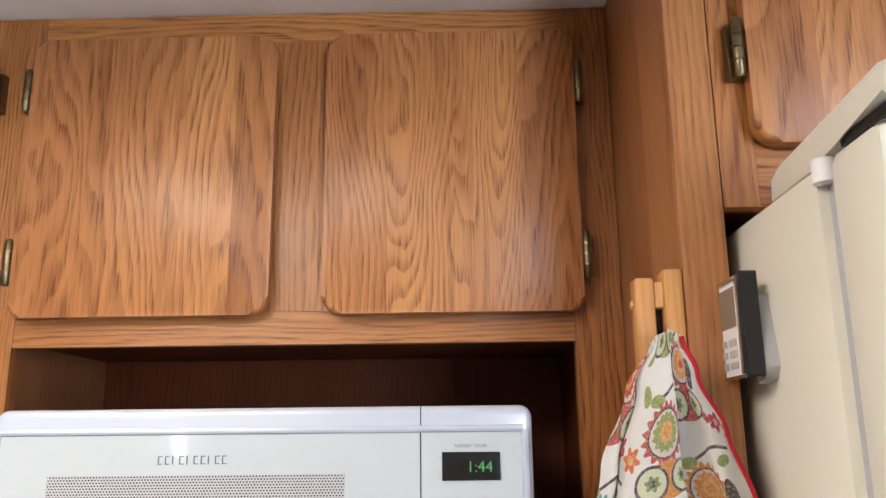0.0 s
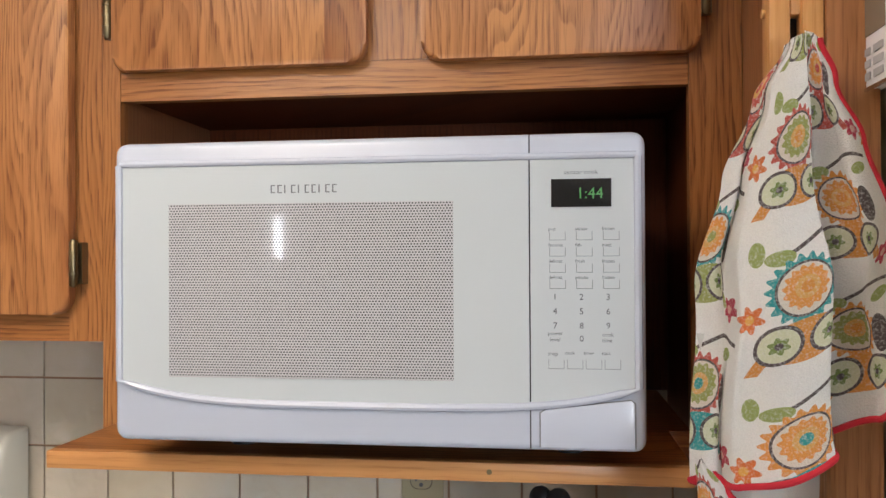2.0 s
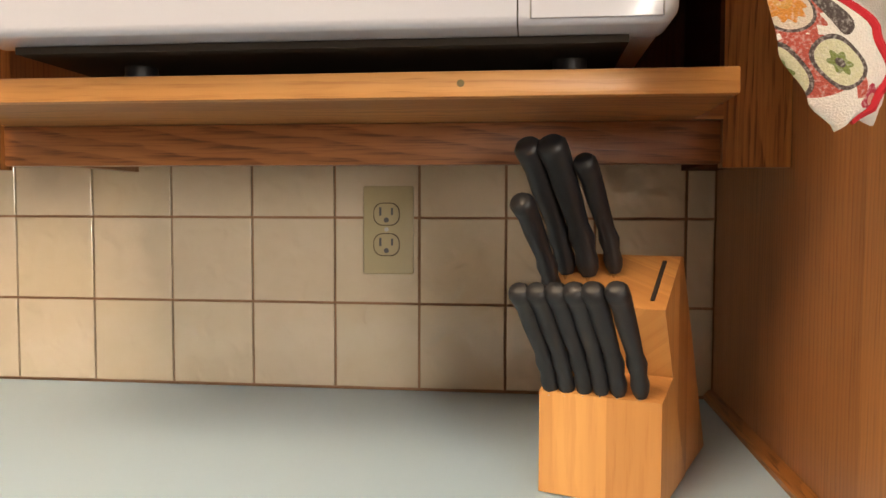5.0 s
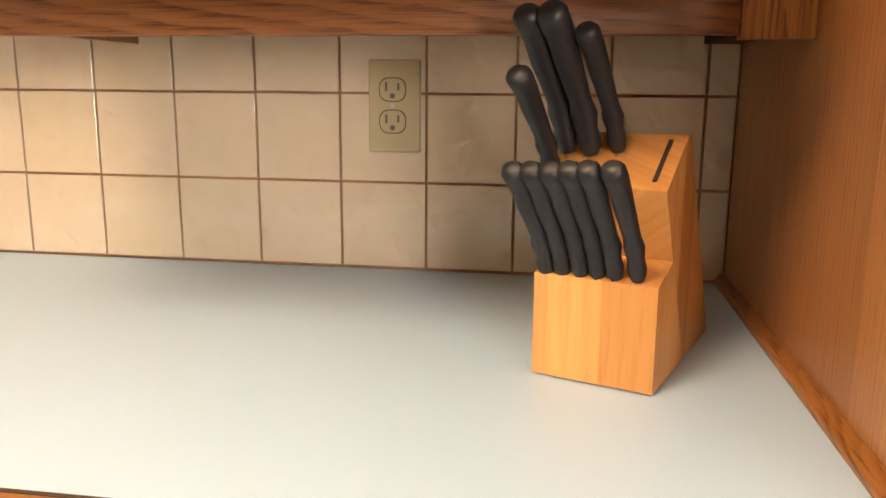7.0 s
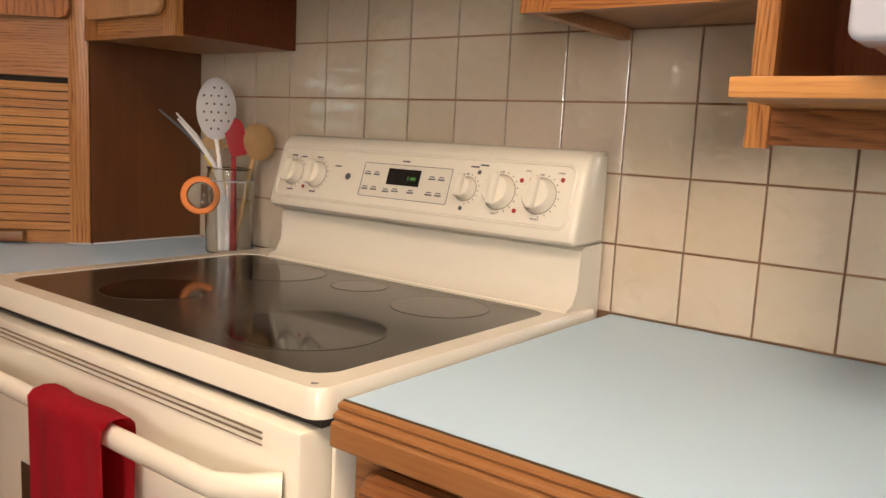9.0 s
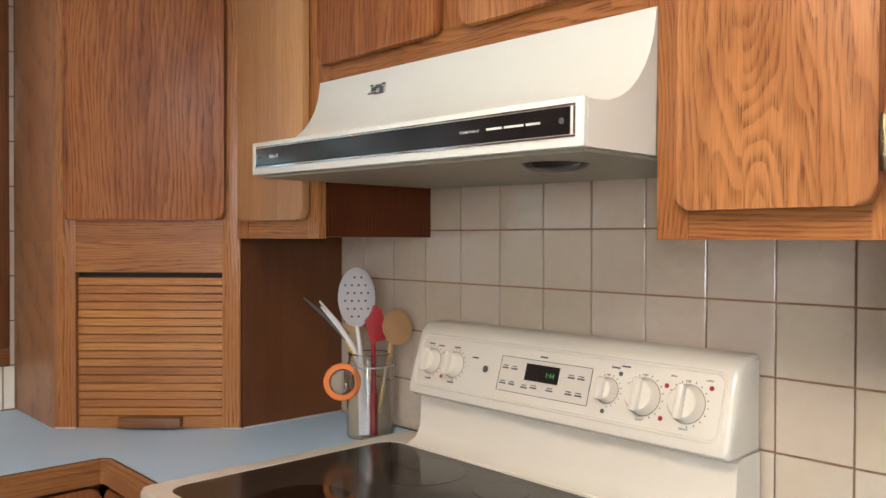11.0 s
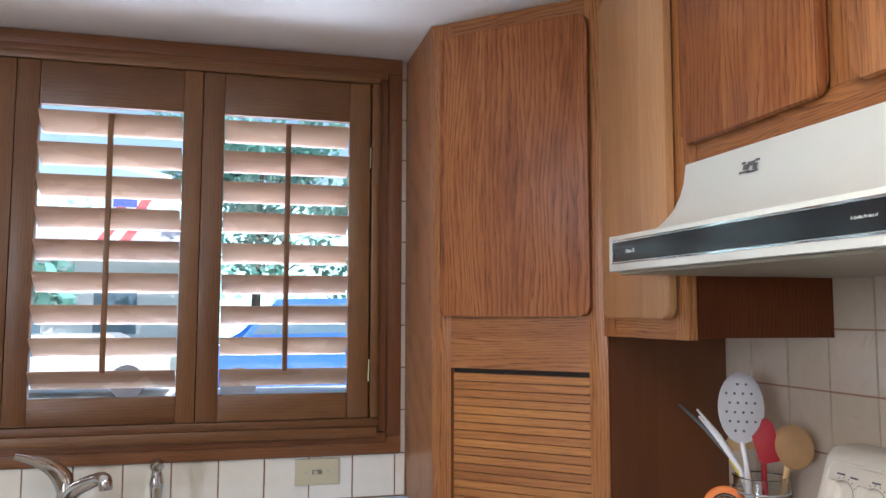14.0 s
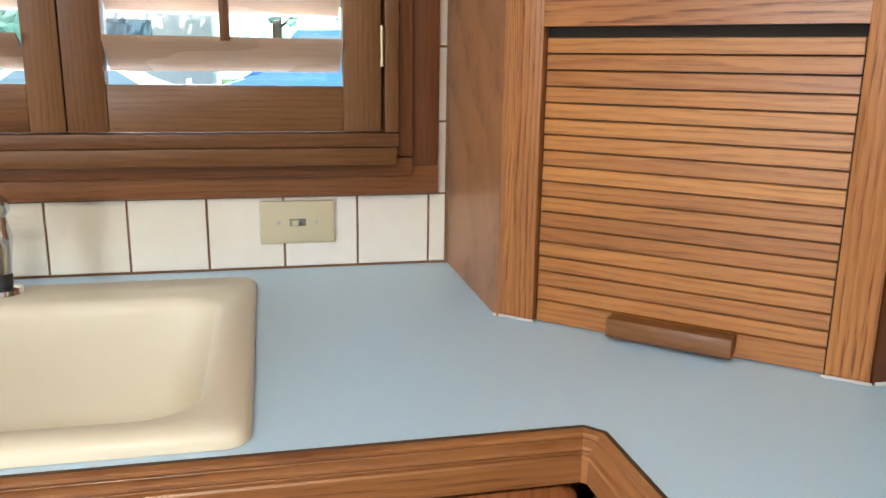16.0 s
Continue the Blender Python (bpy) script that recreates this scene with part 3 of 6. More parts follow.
part("body", boxes((0.019, 0.95, -0.584, -0.002, 1.80, CEILING - 0.002)), PLY_Z, c)
part("stile", boxes((0.0405, 0.075, -0.604, -0.585, 1.782, CEILING - 0.002)), OAK_Z, c)
part("bottom_rail", boxes((0.0755, 0.95, -0.603, -0.5855, 1.782, 1.845)), OAK_X, c)
part("top_rail", boxes((0.0755, 0.95, -0.603, -0.5855, 2.13, CEILING - 0.002)), OAK_X, c)
door(0.069, 0.50, 1.838, 2.14, c, "A", -0.604)
door(0.52, 0.93, 1.842, 2.14, c, "A", -0.604)
hinge(0.061, 1.936, c, -0.624)
part("side_panel_far", boxes((0.951, 0.97, -0.6, -0.002, 0, CEILING - 0.002)), PLY_Z, c)

# diagonal corner unit
ax, ay, bx, by = -2.586, -0.629, -2.280, -0.300
L = math.hypot(bx - ax, by - ay)
ANG = math.degrees(math.atan2(by - ay, bx - ax))
g = thing("corner_cabinet", (ax, ay, TOP + 0.0005), "tall diagonal oak corner cabinet with a tambour appliance garage", "cabinet", rz=ANG)


def lpart(name, bm, mat, label=""):
    """A part of the corner unit in its own plan: x along the front, y inward, z from the floor."""
    bm.transform(Matrix.Translation((0, 0, -TOP - 0.0005)))
    return part(name, bm, mat, g, label, local=True)


PULLM = oak("pull_wood", "X", (0.17, 0.068, 0.020), (0.12, 0.044, 0.012), 0.5, 2.0, 0.45)
GT = 1.292
part("side_panel", ring_prism(bmesh.new(), [(WX + 0.003, -0.630), (ax + 0.006, -0.630), (ax + 0.006, -0.618), (WX + 0.003, -0.618)], TOP + 0.001, 1.366, "z"), PLY_Z, g)
part("side_panel", ring_prism(bmesh.new(), [(WX + 0.003, -0.633), (ax + 0.003, -0.633), (ax + 0.006, -0.618), (WX + 0.003, -0.618)], 1.3665, CEILING - 0.002, "z"), PLY_Z, g)
part("caulk_line", boxes((bx + 0.0005, bx + 0.004, by + 0.006, -0.004, TOP + 0.001, TOP + 0.005), bevel=0.001), CAULK, g)
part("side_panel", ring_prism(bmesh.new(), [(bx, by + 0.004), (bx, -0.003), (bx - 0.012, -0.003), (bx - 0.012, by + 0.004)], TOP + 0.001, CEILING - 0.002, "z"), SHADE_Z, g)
sw, sr = 0.053, 0.044
lpart("stile", boxes((0, sw, 0, 0.02, TOP + 0.001, CEILING - 0.002), bevel=0.001), OAK_Z)
lpart("stile", boxes((L - sr, L, 0, 0.02, TOP + 0.001, CEILING - 0.002), bevel=0.001), OAK_Z)
lpart("rail", boxes((sw, L - sr, 0.0008, 0.019, GT, 1.43)), OAK_X)
lpart("rail", boxes((sw, L - sr, 0.0008, 0.019, 2.11, CEILING - 0.002)), OAK_X)
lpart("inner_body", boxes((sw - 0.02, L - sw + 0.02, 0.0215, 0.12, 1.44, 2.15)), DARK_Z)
# Near-black sheet paints the shade between the slats.
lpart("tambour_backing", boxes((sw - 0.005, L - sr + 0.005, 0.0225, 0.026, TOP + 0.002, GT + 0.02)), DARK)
bm = ring_prism(bmesh.new(), rounded(0.034, L - 0.034, 1.418, 2.118, (0.004, 0.02, 0.02, 0.004)), -0.0225, -0.0065, "y", 0.006, 3)
ring_prism(bm, rounded(0.045, L - 0.045, 1.429, 2.107, (0.01,) * 4), -0.0064, -0.0005, "y")
lpart("door", bm, RED_DOOR, "flat oak door with worn rounded corners")
NS = 18
sp = (GT - 0.011 - TOP - 0.002) / (NS + 0.55)
for i in range(NS):
    z = TOP + 0.002 + (sp * (i + 0.55) if i else 0)
    h = (sp if i else sp * 1.55) - 0.0030
    lpart("slat", ring_prism(bmesh.new(), [(0.010, z), (0.0105, z + h), (0.013, z + h + 0.001), (0.022, z + h + 0.001), (0.022, z), (0.012, z - 0.0005)], sw + 0.002, L - sr - 0.002, "x"), SLAT_X)
lpart("pull", boxes((L / 2 - 0.066, L / 2 + 0.084, -0.016, 0.0095, TOP + 0.006, TOP + 0.030), bevel=0.002), PULLM, "oak finger pull")
lpart("hinge", tube(bmesh.new(), [(0.031, -0.014, 1.47), (0.031, -0.014, 1.51)], 0.004, 8), BRASS)
lpart("hinge", tube(bmesh.new(), [(0.031, -0.014, 2.03), (0.031, -0.014, 2.07)], 0.004, 8), BRASS)
for s0, s1 in ((0.0, sw), (L - sr, L)):
    lpart("caulk_line", boxes((s0 - 0.004, s1 + 0.003, -0.0035, -0.0005, TOP + 0.001, TOP + 0.005), bevel=0.001), CAULK)

# worktops


def counter(name, pts, label, hole=None):
    bm = ring_prism(bmesh.new(), pts, TOP - 0.035, TOP, "z")
    return part(name, bm, LAMINATE, None, label, category="worktop")


c1 = counter("worktop", [(-1.112, -0.651), (-0.001, -0.651), (-0.001, -0.001), (-1.112, -0.001)], "pale blue laminate worktop beside the range")
SY0, SY1, SX0, SX1 = -2.05, -0.946, -2.795, -2.260
HX0, HX1, HY0, HY1 = SX0 + 0.02, SX1 - 0.02, SY0 + 0.02, SY1 - 0.02
EDX = -2.246
YS = -1.5
bm = ring_prism(bmesh.new(), [(WX + 0.001, -0.001), (WX + 0.001, YS + 0.0002), (HX0, YS + 0.0002), (HX0, HY1), (HX1, HY1), (HX1, HY0), (HX0, HY0), (HX0, YS), (WX + 0.001, YS),
                             (WX + 0.001, -3.2), (EDX, -3.2), (EDX, -0.640), (EDX + 0.016, -0.625), (-1.965, -0.625), (-1.965, -0.001)], TOP - 0.035, TOP, "z")
part("worktop", bm, LAMINATE, None, "pale blue laminate corner worktop around the sink", category="worktop")


def nosing(name, pts, label):
    """Moulded wood edge along a polyline in plan; outward is to the right of the way."""
    prof = [(0.0005, 0.0002), (0.004, 0.0002), (0.0085, -0.002), (0.0095, -0.005), (0.0070, -0.0082), (0.0075, -0.0090), (0.0115, -0.0100), (0.0150, -0.0120), (0.0160, -0.0150),
            (0.0130, -0.0180), (0.0135, -0.0190), (0.0175, -0.0200), (0.0190, -0.0220), (0.0190, -0.046), (0.017, -0.048), (0.0005, -0.048)]
    line = [(-0.0020, 0.0003), (-0.0020, 0.0010), (0.0020, 0.0010), (0.0020, 0.0003)]
    t_ = thing(name, (*pts[-1], TOP - 0.054), label, "trim")

    def sweep(profile, k0, k1):
        bm = bmesh.new()
        rings = []
        for i in range(k0, k1 + 1):
            p = Vector(pts[i])
            d0 = (p - Vector(pts[i - 1])).normalized() if i else None
            d1 = (Vector(pts[i + 1]) - p).normalized() if i < len(pts) - 1 else None
            d0, d1 = d0 or d1, d1 or d0
            n0, n1 = Vector((d0.y, -d0.x)), Vector((d1.y, -d1.x))
            n = (n0 + n1) / (1 + n0.dot(n1))
            rings.append([bm.verts.new((p.x + n.x * o, p.y + n.y * o, TOP + h)) for o, h in profile])
        k = len(profile)
        for a, b in zip(rings, rings[1:]):
            for j in range(k):
                bm.faces.new((a[j], a[(j + 1) % k], b[(j + 1) % k], b[j]))
        bm.faces.new(rings[0])
        bm.faces.new(rings[-1][::-1])
        return bm

    cuts = [0] + ([1] if len(pts) > 2 else []) + [len(pts) - 1]
    for k0, k1 in zip(cuts, cuts[1:]):
        across = abs(pts[k1][1] - pts[k0][1]) > 0.5
        part("moulding", sweep(prof, k0, k1), EDGE_Y if across else EDGE_X, t_, smooth=35)
    part("dark_seam", sweep(line, 0, len(pts) - 1), KEYDARK, t_)
    return t_


KEYDARK = plain("seam_dark", (0.06, 0.035, 0.02), 0.7)
nosing("worktop_edge", [(-1.112, -0.651), (-0.002, -0.651)], "moulded oak worktop edging beside the range")
nosing("worktop_edge", [(EDX, -3.2), (EDX, -0.640), (EDX + 0.016, -0.625), (-1.965, -0.625)], "moulded oak worktop edging round the inner corner")

# base cabinets
b = thing("base_cabinet", (-0.55, -0.3, 0), "oak base cabinet under the blue worktop", "cabinet", "oak base cabinets")
part("body", boxes((-1.11, -0.003, -0.61, -0.002, 0.1, TOP - 0.052)), PLY_Z, b)
part("face_frame", boxes((-1.11, -0.003, -0.63, -0.611, 0.1, TOP - 0.052)), OAK_X, b)
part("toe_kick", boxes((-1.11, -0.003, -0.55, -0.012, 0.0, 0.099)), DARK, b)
for k in range(2):
    x0 = -1.082 + k * 0.54
    door(x0, x0 + 0.515, 0.70, 0.846, b, "A", -0.631, "drawer_front", BASE_X)
    door(x0, x0 + 0.515, 0.15, 0.665, b, "A", -0.631, mat=BASE_DOOR)
b = thing("base_cabinet", (-2.08, -0.3, 0), "oak base cabinet between the range and the inner corner", "cabinet", "oak base cabinets")
part("body", boxes((-2.262, -1.952, -0.598, -0.002, 0.1, TOP - 0.052)), PLY_Z, b)
part("face_frame", boxes((-2.2605, -1.952, -0.617, -0.5985, 0.1, TOP - 0.052)), BASE_DOOR, b)
part("toe_kick", boxes((-2.262, -1.952, -0.55, -0.012, 0.0, 0.099)), DARK, b)
door(-2.234, -1.962, 0.15, 0.857, b, "A", -0.6175, mat=BASE_DOOR)
b = thing("base_cabinet", (-2.5, -1.9, 0), "oak base cabinet under the sink", "cabinet", "oak base cabinets")
part("body", boxes((WX + 0.003, -2.281, -3.19, -2.06, 0.1, TOP - 0.052), (-2.30, -2.281, -2.059, -0.64, 0.1, TOP - 0.052), (WX + 0.003, -2.301, -0.935, -0.64, 0.1, TOP - 0.052)), PLY_Z, b)
part("face_frame", boxes((-2.280, -2.261, -3.19, -0.6385, 0.1, TOP - 0.052)), BASE_DOOR, b)
part("toe_kick", boxes((-2.40, -2.34, -3.19, -0.64, 0.0, 0.099)), DARK, b)
for y0, y1, hp in ((-0.905, -0.642, "L"), (-1.38, -0.973, "R"), (-1.81, -1.42, "L"), (-2.2, -1.83, "R")):
    bm = ring_prism(bmesh.new(), rounded(y0, y1, 0.15, 0.857, (0.02, 0.02, 0.02, 0.02)), -2.240, -2.2605, "x", 0.006, 3)
    part("door", bm, BASE_DOOR, b)
part("hinge", tube(bmesh.new(), [(-2.247, -0.914, 0.76), (-2.247, -0.914, 0.81)], 0.005, 8), BRASS, b)

# range
RX0, RX1, RY, RT = -1.915, -1.121, -0.680, 0.928
BX0 = -1.870
RINGM = plain("burner_rim", (0.045, 0.04, 0.035), 0.25)
r = thing("range", ((RX0 + RX1) / 2, -0.34, 0), "almond electric range with a black ceramic glass cooktop", "stove")
part("body", boxes((RX0 + 0.004, RX1 - 0.004, -0.630, -0.02, 0.02, RT - 0.036)), ALMOND, r)
bm = bmesh.new()
gi = (RX0 - 0.008, RX1 - 0.036, RY + 0.034, -0.128)
outer = rounded(RX0 - 0.048, RX1, RY, -0.04, (0.022, 0.022, 0.005, 0.005), 6)
inner = rounded(*gi, (0.042,) * 4, 6)
n = len(outer)
rows = []
for pts, z in ((outer, RT - 0.035), (outer, RT - 0.006), ([(p[0] * 0.992 + -1.518 * 0.008, p[1] * 0.992 - 0.36 * 0.008) for p in outer], RT), (inner, RT), (inner, RT - 0.006)):
    rows.append([bm.verts.new((p[0], p[1], z)) for p in pts])
for a, b_ in zip(rows, rows[1:]):
    for i in range(n):
        bm.faces.new((a[i], a[(i + 1) % n], b_[(i + 1) % n], b_[i]))
bm.faces.new(rows[0])
part("cooktop_frame", bm, ALMOND, r, "almond enamelled cooktop rim with chipped corner")
part("cooktop_glass", ring_prism(bmesh.new(), rounded(gi[0] + 0.0005, gi[1] - 0.0005, gi[2] + 0.0005, gi[3] - 0.0005, (0.042,) * 4, 6), RT - 0.005, RT - 0.0012, "z"), GLASSTOP, r, "black speckled ceramic glass")
for bxx, byy, br in ((-1.335, -0.500, 0.112), (-1.70, -0.500, 0.090), (-1.305, -0.235, 0.080), (-1.70, -0.235, 0.090), (-1.51, -0.21, 0.05)):
    part("burner", lathe(bmesh.new(), [(0, 0), (br, 0), (br, 0.0003), (0, 0.0003)], (bxx, byy, RT - 0.0011), 40), BURNER, r)
    part("burner_ring", lathe(bmesh.new(), [(br, 0), (br + 0.0025, 0), (br + 0.0025, 0.0004), (br, 0.0004)], (bxx, byy, RT - 0.0011), 48), RINGM, r)
part("paint_chip", ring_prism(bmesh.new(), [(-1.150, -0.664), (-1.142, -0.659), (-1.141, -0.664), (-1.146, -0.668)], RT - 0.001, RT + 0.0004, "z"), INK, r, "dark chip in the enamel")
# backguard
bm = bmesh.new()
prof = [(-0.010, RT - 0.03), (-0.122, RT - 0.03), (-0.122, RT + 0.004), (-0.102, RT + 0.012), (-0.089, RT + 0.035), (-0.085, RT + 0.10), (-0.072, RT + 0.106), (-0.010, RT + 0.108)]
ring_prism(bm, [(p[0], p[1]) for p in prof], BX0 + 0.004, RX1 - 0.012, "x")
part("backguard_riser", bm, ALMOND, r)
bm = ring_prism(bmesh.new(), [(-0.108, 1.036), (-0.121, 1.044), (-0.123, 1.054), (-0.085, 1.172), (-0.072, 1.187), (-0.052, 1.192), (-0.014, 1.192), (-0.014, 1.036)], BX0, RX1 - 0.008, "x")
es = [e for e in bm.edges if abs(e.verts[0].co.x - e.verts[1].co.x) < 1e-6]
bmesh.ops.bevel(bm, geom=es, offset=0.010, segments=3, profile=0.5, affect="EDGES")
bg = part("backguard", bm, ALMOND, r, "almond control panel with knobs and a clock")
TILT = math.degrees(math.atan2(0.038, 0.118))
slope = pose(0, -0.104, 1.113, 90 - TILT)


def onpanel(x, dz, out=0.0):
    """A pose on the slanted control face; its z points out of the face."""
    return pose(x, -0.1045, 1.113, 90 - TILT) @ Matrix.Translation((0, dz, out))


KNOBGAP = plain("knob_gap", (0.30, 0.26, 0.20), 0.6)


def knob(x, rad, dz=0.0, ring=True):
    m = onpanel(x, dz, 0.0005)
    bm = lathe(bmesh.new(), [(0, 0), (rad + 0.002, 0), (rad, 0.004), (rad * 0.93, 0.014), (rad * 0.84, 0.018), (0, 0.018)], n=28)
    box(bm, -0.0060, 0.0060, -rad * 0.96, rad * 0.96, 0.0165, 0.031, 0.003)
    bm.transform(m)
    k = part("knob", bm, ALMOND, r, "almond rotary knob")
    bm = lathe(bmesh.new(), [(rad - 0.004, 0), (rad + 0.0032, 0), (rad + 0.0032, 0.0006), (rad - 0.004, 0.0006)], n=32)
    bm.transform(onpanel(x, dz, 0.0002))
    part("skirt", bm, KNOBGAP, k, "grey rim round the knob")
    if ring:
        bm = bmesh.new()
        for q in range(13):
            a = radians(-60 + 24 * q * 0.8)
            box(bm, -0.0007, 0.0007, rad + 0.006, rad + 0.009, 0, 0.0004)
            bm.verts.ensure_lookup_table()
            bmesh.ops.rotate(bm, verts=bm.verts[-8:], cent=(0, 0, 0), matrix=Matrix.Rotation(-a, 3, "Z"))
        bm.transform(m)
        part("dial_marks", bm, INK, r)
    return k


for x, rad in ((-1.811, 0.025), (-1.742, 0.025), (-1.360, 0.020), (-1.288, 0.029), (-1.208, 0.029)):
    knob(x, rad, 0.0)


def plate(name, x0, x1, d0, d1, mat, out=0.0006, h=0.0006, label=""):
    bm = box(bmesh.new(), x0, x1, d0, d1, 0, h)
    bm.transform(onpanel(0, 0, out))
    return part(name, bm, mat, r, label)


rim = [onpanel(0, 0, 0.0) @ Vector((px_, pd_, -0.001)) for px_, pd_ in rounded(BX0 + 0.017, RX1 - 0.027, -0.052, 0.056, (0.018,) * 4, 6)]
part("panel_rim", tube(bmesh.new(), rim + rim[:2], 0.0032, 8, caps=False), ALMOND, r, "raised enamel rim round the controls")
plate("clock_display", -1.548, -1.468, -0.006, 0.026, DISPLAY, label="black clock display")
write("1:44", 0.013, onpanel(-1.500, 0.004, 0.0014), GREEN_LED, r, "clock_digits", "green clock digits")
KEYPAD = plain("keypad_grey", (0.66, 0.62, 0.53), 0.35)
for kx0, kx1, kd0, kd1 in ((-1.6135, -1.3965, 0.0332, 0.0345), (-1.6135, -1.3965, -0.0335, -0.0322), (-1.6140, -1.6125, -0.0321, 0.0331), (-1.3975, -1.3960, -0.0321, 0.0331)):
    plate("keypad_line", kx0, kx1, kd0, kd1, INKSOFT, 0.0002, 0.0004)
plate("keypad", -1.612, -1.398, -0.032, 0.033, KEYPAD, 0.0001, 0.0004)
for x, d in ((-1.60, 0.014), (-1.577, 0.014), (-1.60, -0.016), (-1.577, -0.016), (-1.44, 0.014), (-1.418, 0.014), (-1.44, -0.016), (-1.418, -0.016), (-1.545, -0.018), (-1.522, -0.016), (-1.484, -0.016)):
    plate("key_label", x - 0.008, x + 0.008, d - 0.004, d - 0.001, INK, 0.0007, 0.0003)
    plate("key_label", x - 0.006, x + 0.006, d + 0.001, d + 0.003, INK, 0.0007, 0.0003)
for x, d, m_ in ((-1.776, 0.022, REDINK), (-1.772, -0.028, REDINK), (-1.248, 0.024, REDINK), (-1.25, -0.030, REDINK), (-1.17, 0.030, REDINK), (-1.338, 0.032, INK), (-1.362, -0.036, INK)):
    bm = lathe(bmesh.new(), [(0, 0), (0.004, 0), (0.004, 0.0012), (0, 0.0012)], n=12)
    bm.transform(onpanel(x, d, 0.0003))
    part("indicator", bm, m_, r)
for x, d, t_, s_ in ((-1.296, 0.034, "OFF", 0.006), (-1.216, 0.034, "OFF", 0.006), (-1.296, -0.040, "REAR", 0.005), (-1.216, -0.042, "FRONT", 0.005),
                     (-1.244, 0.040, "SMALL", 0.0045), (-1.182, 0.040, "LARGE", 0.0045), (-1.367, 0.026, "OFF", 0.0045)):
    write(t_, s_, onpanel(x, d, 0.0004), INK, r)
for x, d in ((-1.82, 0.036), (-1.79, 0.034), (-1.742, 0.035), (-1.81, -0.038), (-1.742, -0.038), (-1.35, 0.040), (-1.685, 0.020), (-1.51, 0.040), (-1.33, 0.044)):
    plate("key_label", x - 0.009, x + 0.009, d, d + 0.003, INK, 0.0004, 0.0003)
bm = lathe(bmesh.new(), [(0, 0), (0.007, 0), (0.007, 0.0006), (0, 0.0006)], n=18)
bm.transform(onpanel(-1.652, 0.002, 0.0003))
part("round_badge", bm, INK, r)
# oven door and handle
KEYSH = plain("slot_shade", (0.20, 0.15, 0.10), 0.6)
od = part("oven_door", boxes((RX0 + 0.008, RX1 - 0.014, -0.692, -0.634, 0.26, 0.880), bevel=0.007), ALMOND, r, "almond oven door")
part("vent_slot", boxes((RX0 + 0.045, RX1 - 0.075, -0.6935, -0.6922, 0.864, 0.8665), (RX0 + 0.045, RX1 - 0.075, -0.6935, -0.6922, 0.857, 0.8595), (RX0 + 0.045, RX1 - 0.075, -0.6935, -0.6922, 0.850, 0.8515)), KEYSH, r)
part("oven_window", boxes((RX0 + 0.14, RX1 - 0.14, -0.6945, -0.6923, 0.42, 0.66), bevel=0.001), GLASSTOP, r)
part("storage_drawer", boxes((RX0 + 0.008, RX1 - 0.006, -0.668, -0.634, 0.06, 0.25), bevel=0.006), ALMOND, r)
part("gap_shadow", boxes((RX0 + 0.01, RX1 - 0.006, -0.668, -0.632, 0.882, 0.8915)), DARK, r)
part("side_gap_trim", boxes((RX1 - 0.003, RX1 + 0.003, -0.655, -0.60, 0.1, 0.888), bevel=0.002), ALMOND, r)
hy, hz = -0.742, 0.812
pts, rad = [], []
for i in range(25):
    u = i / 24
    e = min(u, 1 - u)
    k = min(1.0, e / 0.10)
    k = math.sin(k * math.pi / 2)
    pts.append((RX0 + 0.045 + u * (RX1 - RX0 - 0.082), -0.694 + (hy + 0.694) * k, hz))
    rad.append((0.011 + 0.008 * (1 - k), 0.016 + 0.003 * (1 - k)))
part("door_handle", tube(bmesh.new(), pts, rad, 14), ALMOND, r, "thick almond bar handle")

# red towel over the oven handle
tx0, tx1 = -1.592, -1.402


def towel(u, v):
    x = tx0 + (tx1 - tx0) * u + 0.012 * math.sin(v * 5 + 1)
    w = 0.009 * math.sin(u * 8.5 + v * 2.6) + 0.003 * math.sin(u * 21 - v * 3)
    s = v * 0.86
    if s < 0.40:
        z, y = 0.427 + s, hy - 0.024 - 0.012 * (1 - s / 0.40) + w * (1.1 - s / 0.5)
    elif s < 0.46:
        a = (s - 0.40) / 0.06 * math.pi
        z, y = 0.827 + 0.012 * math.sin(a) - 0.0, hy - 0.024 * math.cos(a) + w * 0.2
    else:
        z, y = 0.827 - (s - 0.46) * 0.9, hy + 0.026 + w * 0.2
        y = min(y, -0.700)
    return (x, y, z)


part("red_towel", grid(bmesh.new(), towel, 40, 60, 0.006), RED_CLOTH, None, "red towelling cloth hanging over the oven handle", smooth=80, category="towel")

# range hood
# Darker than the hood enamel: the underside's shadow is put into the colour.
PAN_SHADE = plain("shaded_underside", (0.30, 0.27, 0.20), 0.5, var=0.2)
h = thing("range_hood", (-1.53, -0.2, 1.488), "almond metal range hood under the oak cabinets", "range hood")
HX0_, HX1_ = -1.925, -1.1375
bm = bmesh.new()
arc = [(-0.315, 1.686)]
for i in range(9):
    a = radians(90 * i / 8)
    arc.append((-0.3165 - 0.1135 * (1 - math.cos(a)) - 0.012 * i / 8, 1.676 - 0.129 * math.sin(a)))
prof = arc + [(-0.462, 1.547), (-0.462, 1.488), (-0.312, 1.488), (-0.312, 1.686)]
ring_prism(bm, prof, HX0_, HX1_, "x")
part("canopy", bm, HOODM, h, "swept almond hood canopy")
part("front_band", boxes((HX0_, HX1_, -0.470, -0.4625, 1.488, 1.549), bevel=0.0015), HOODM, h)
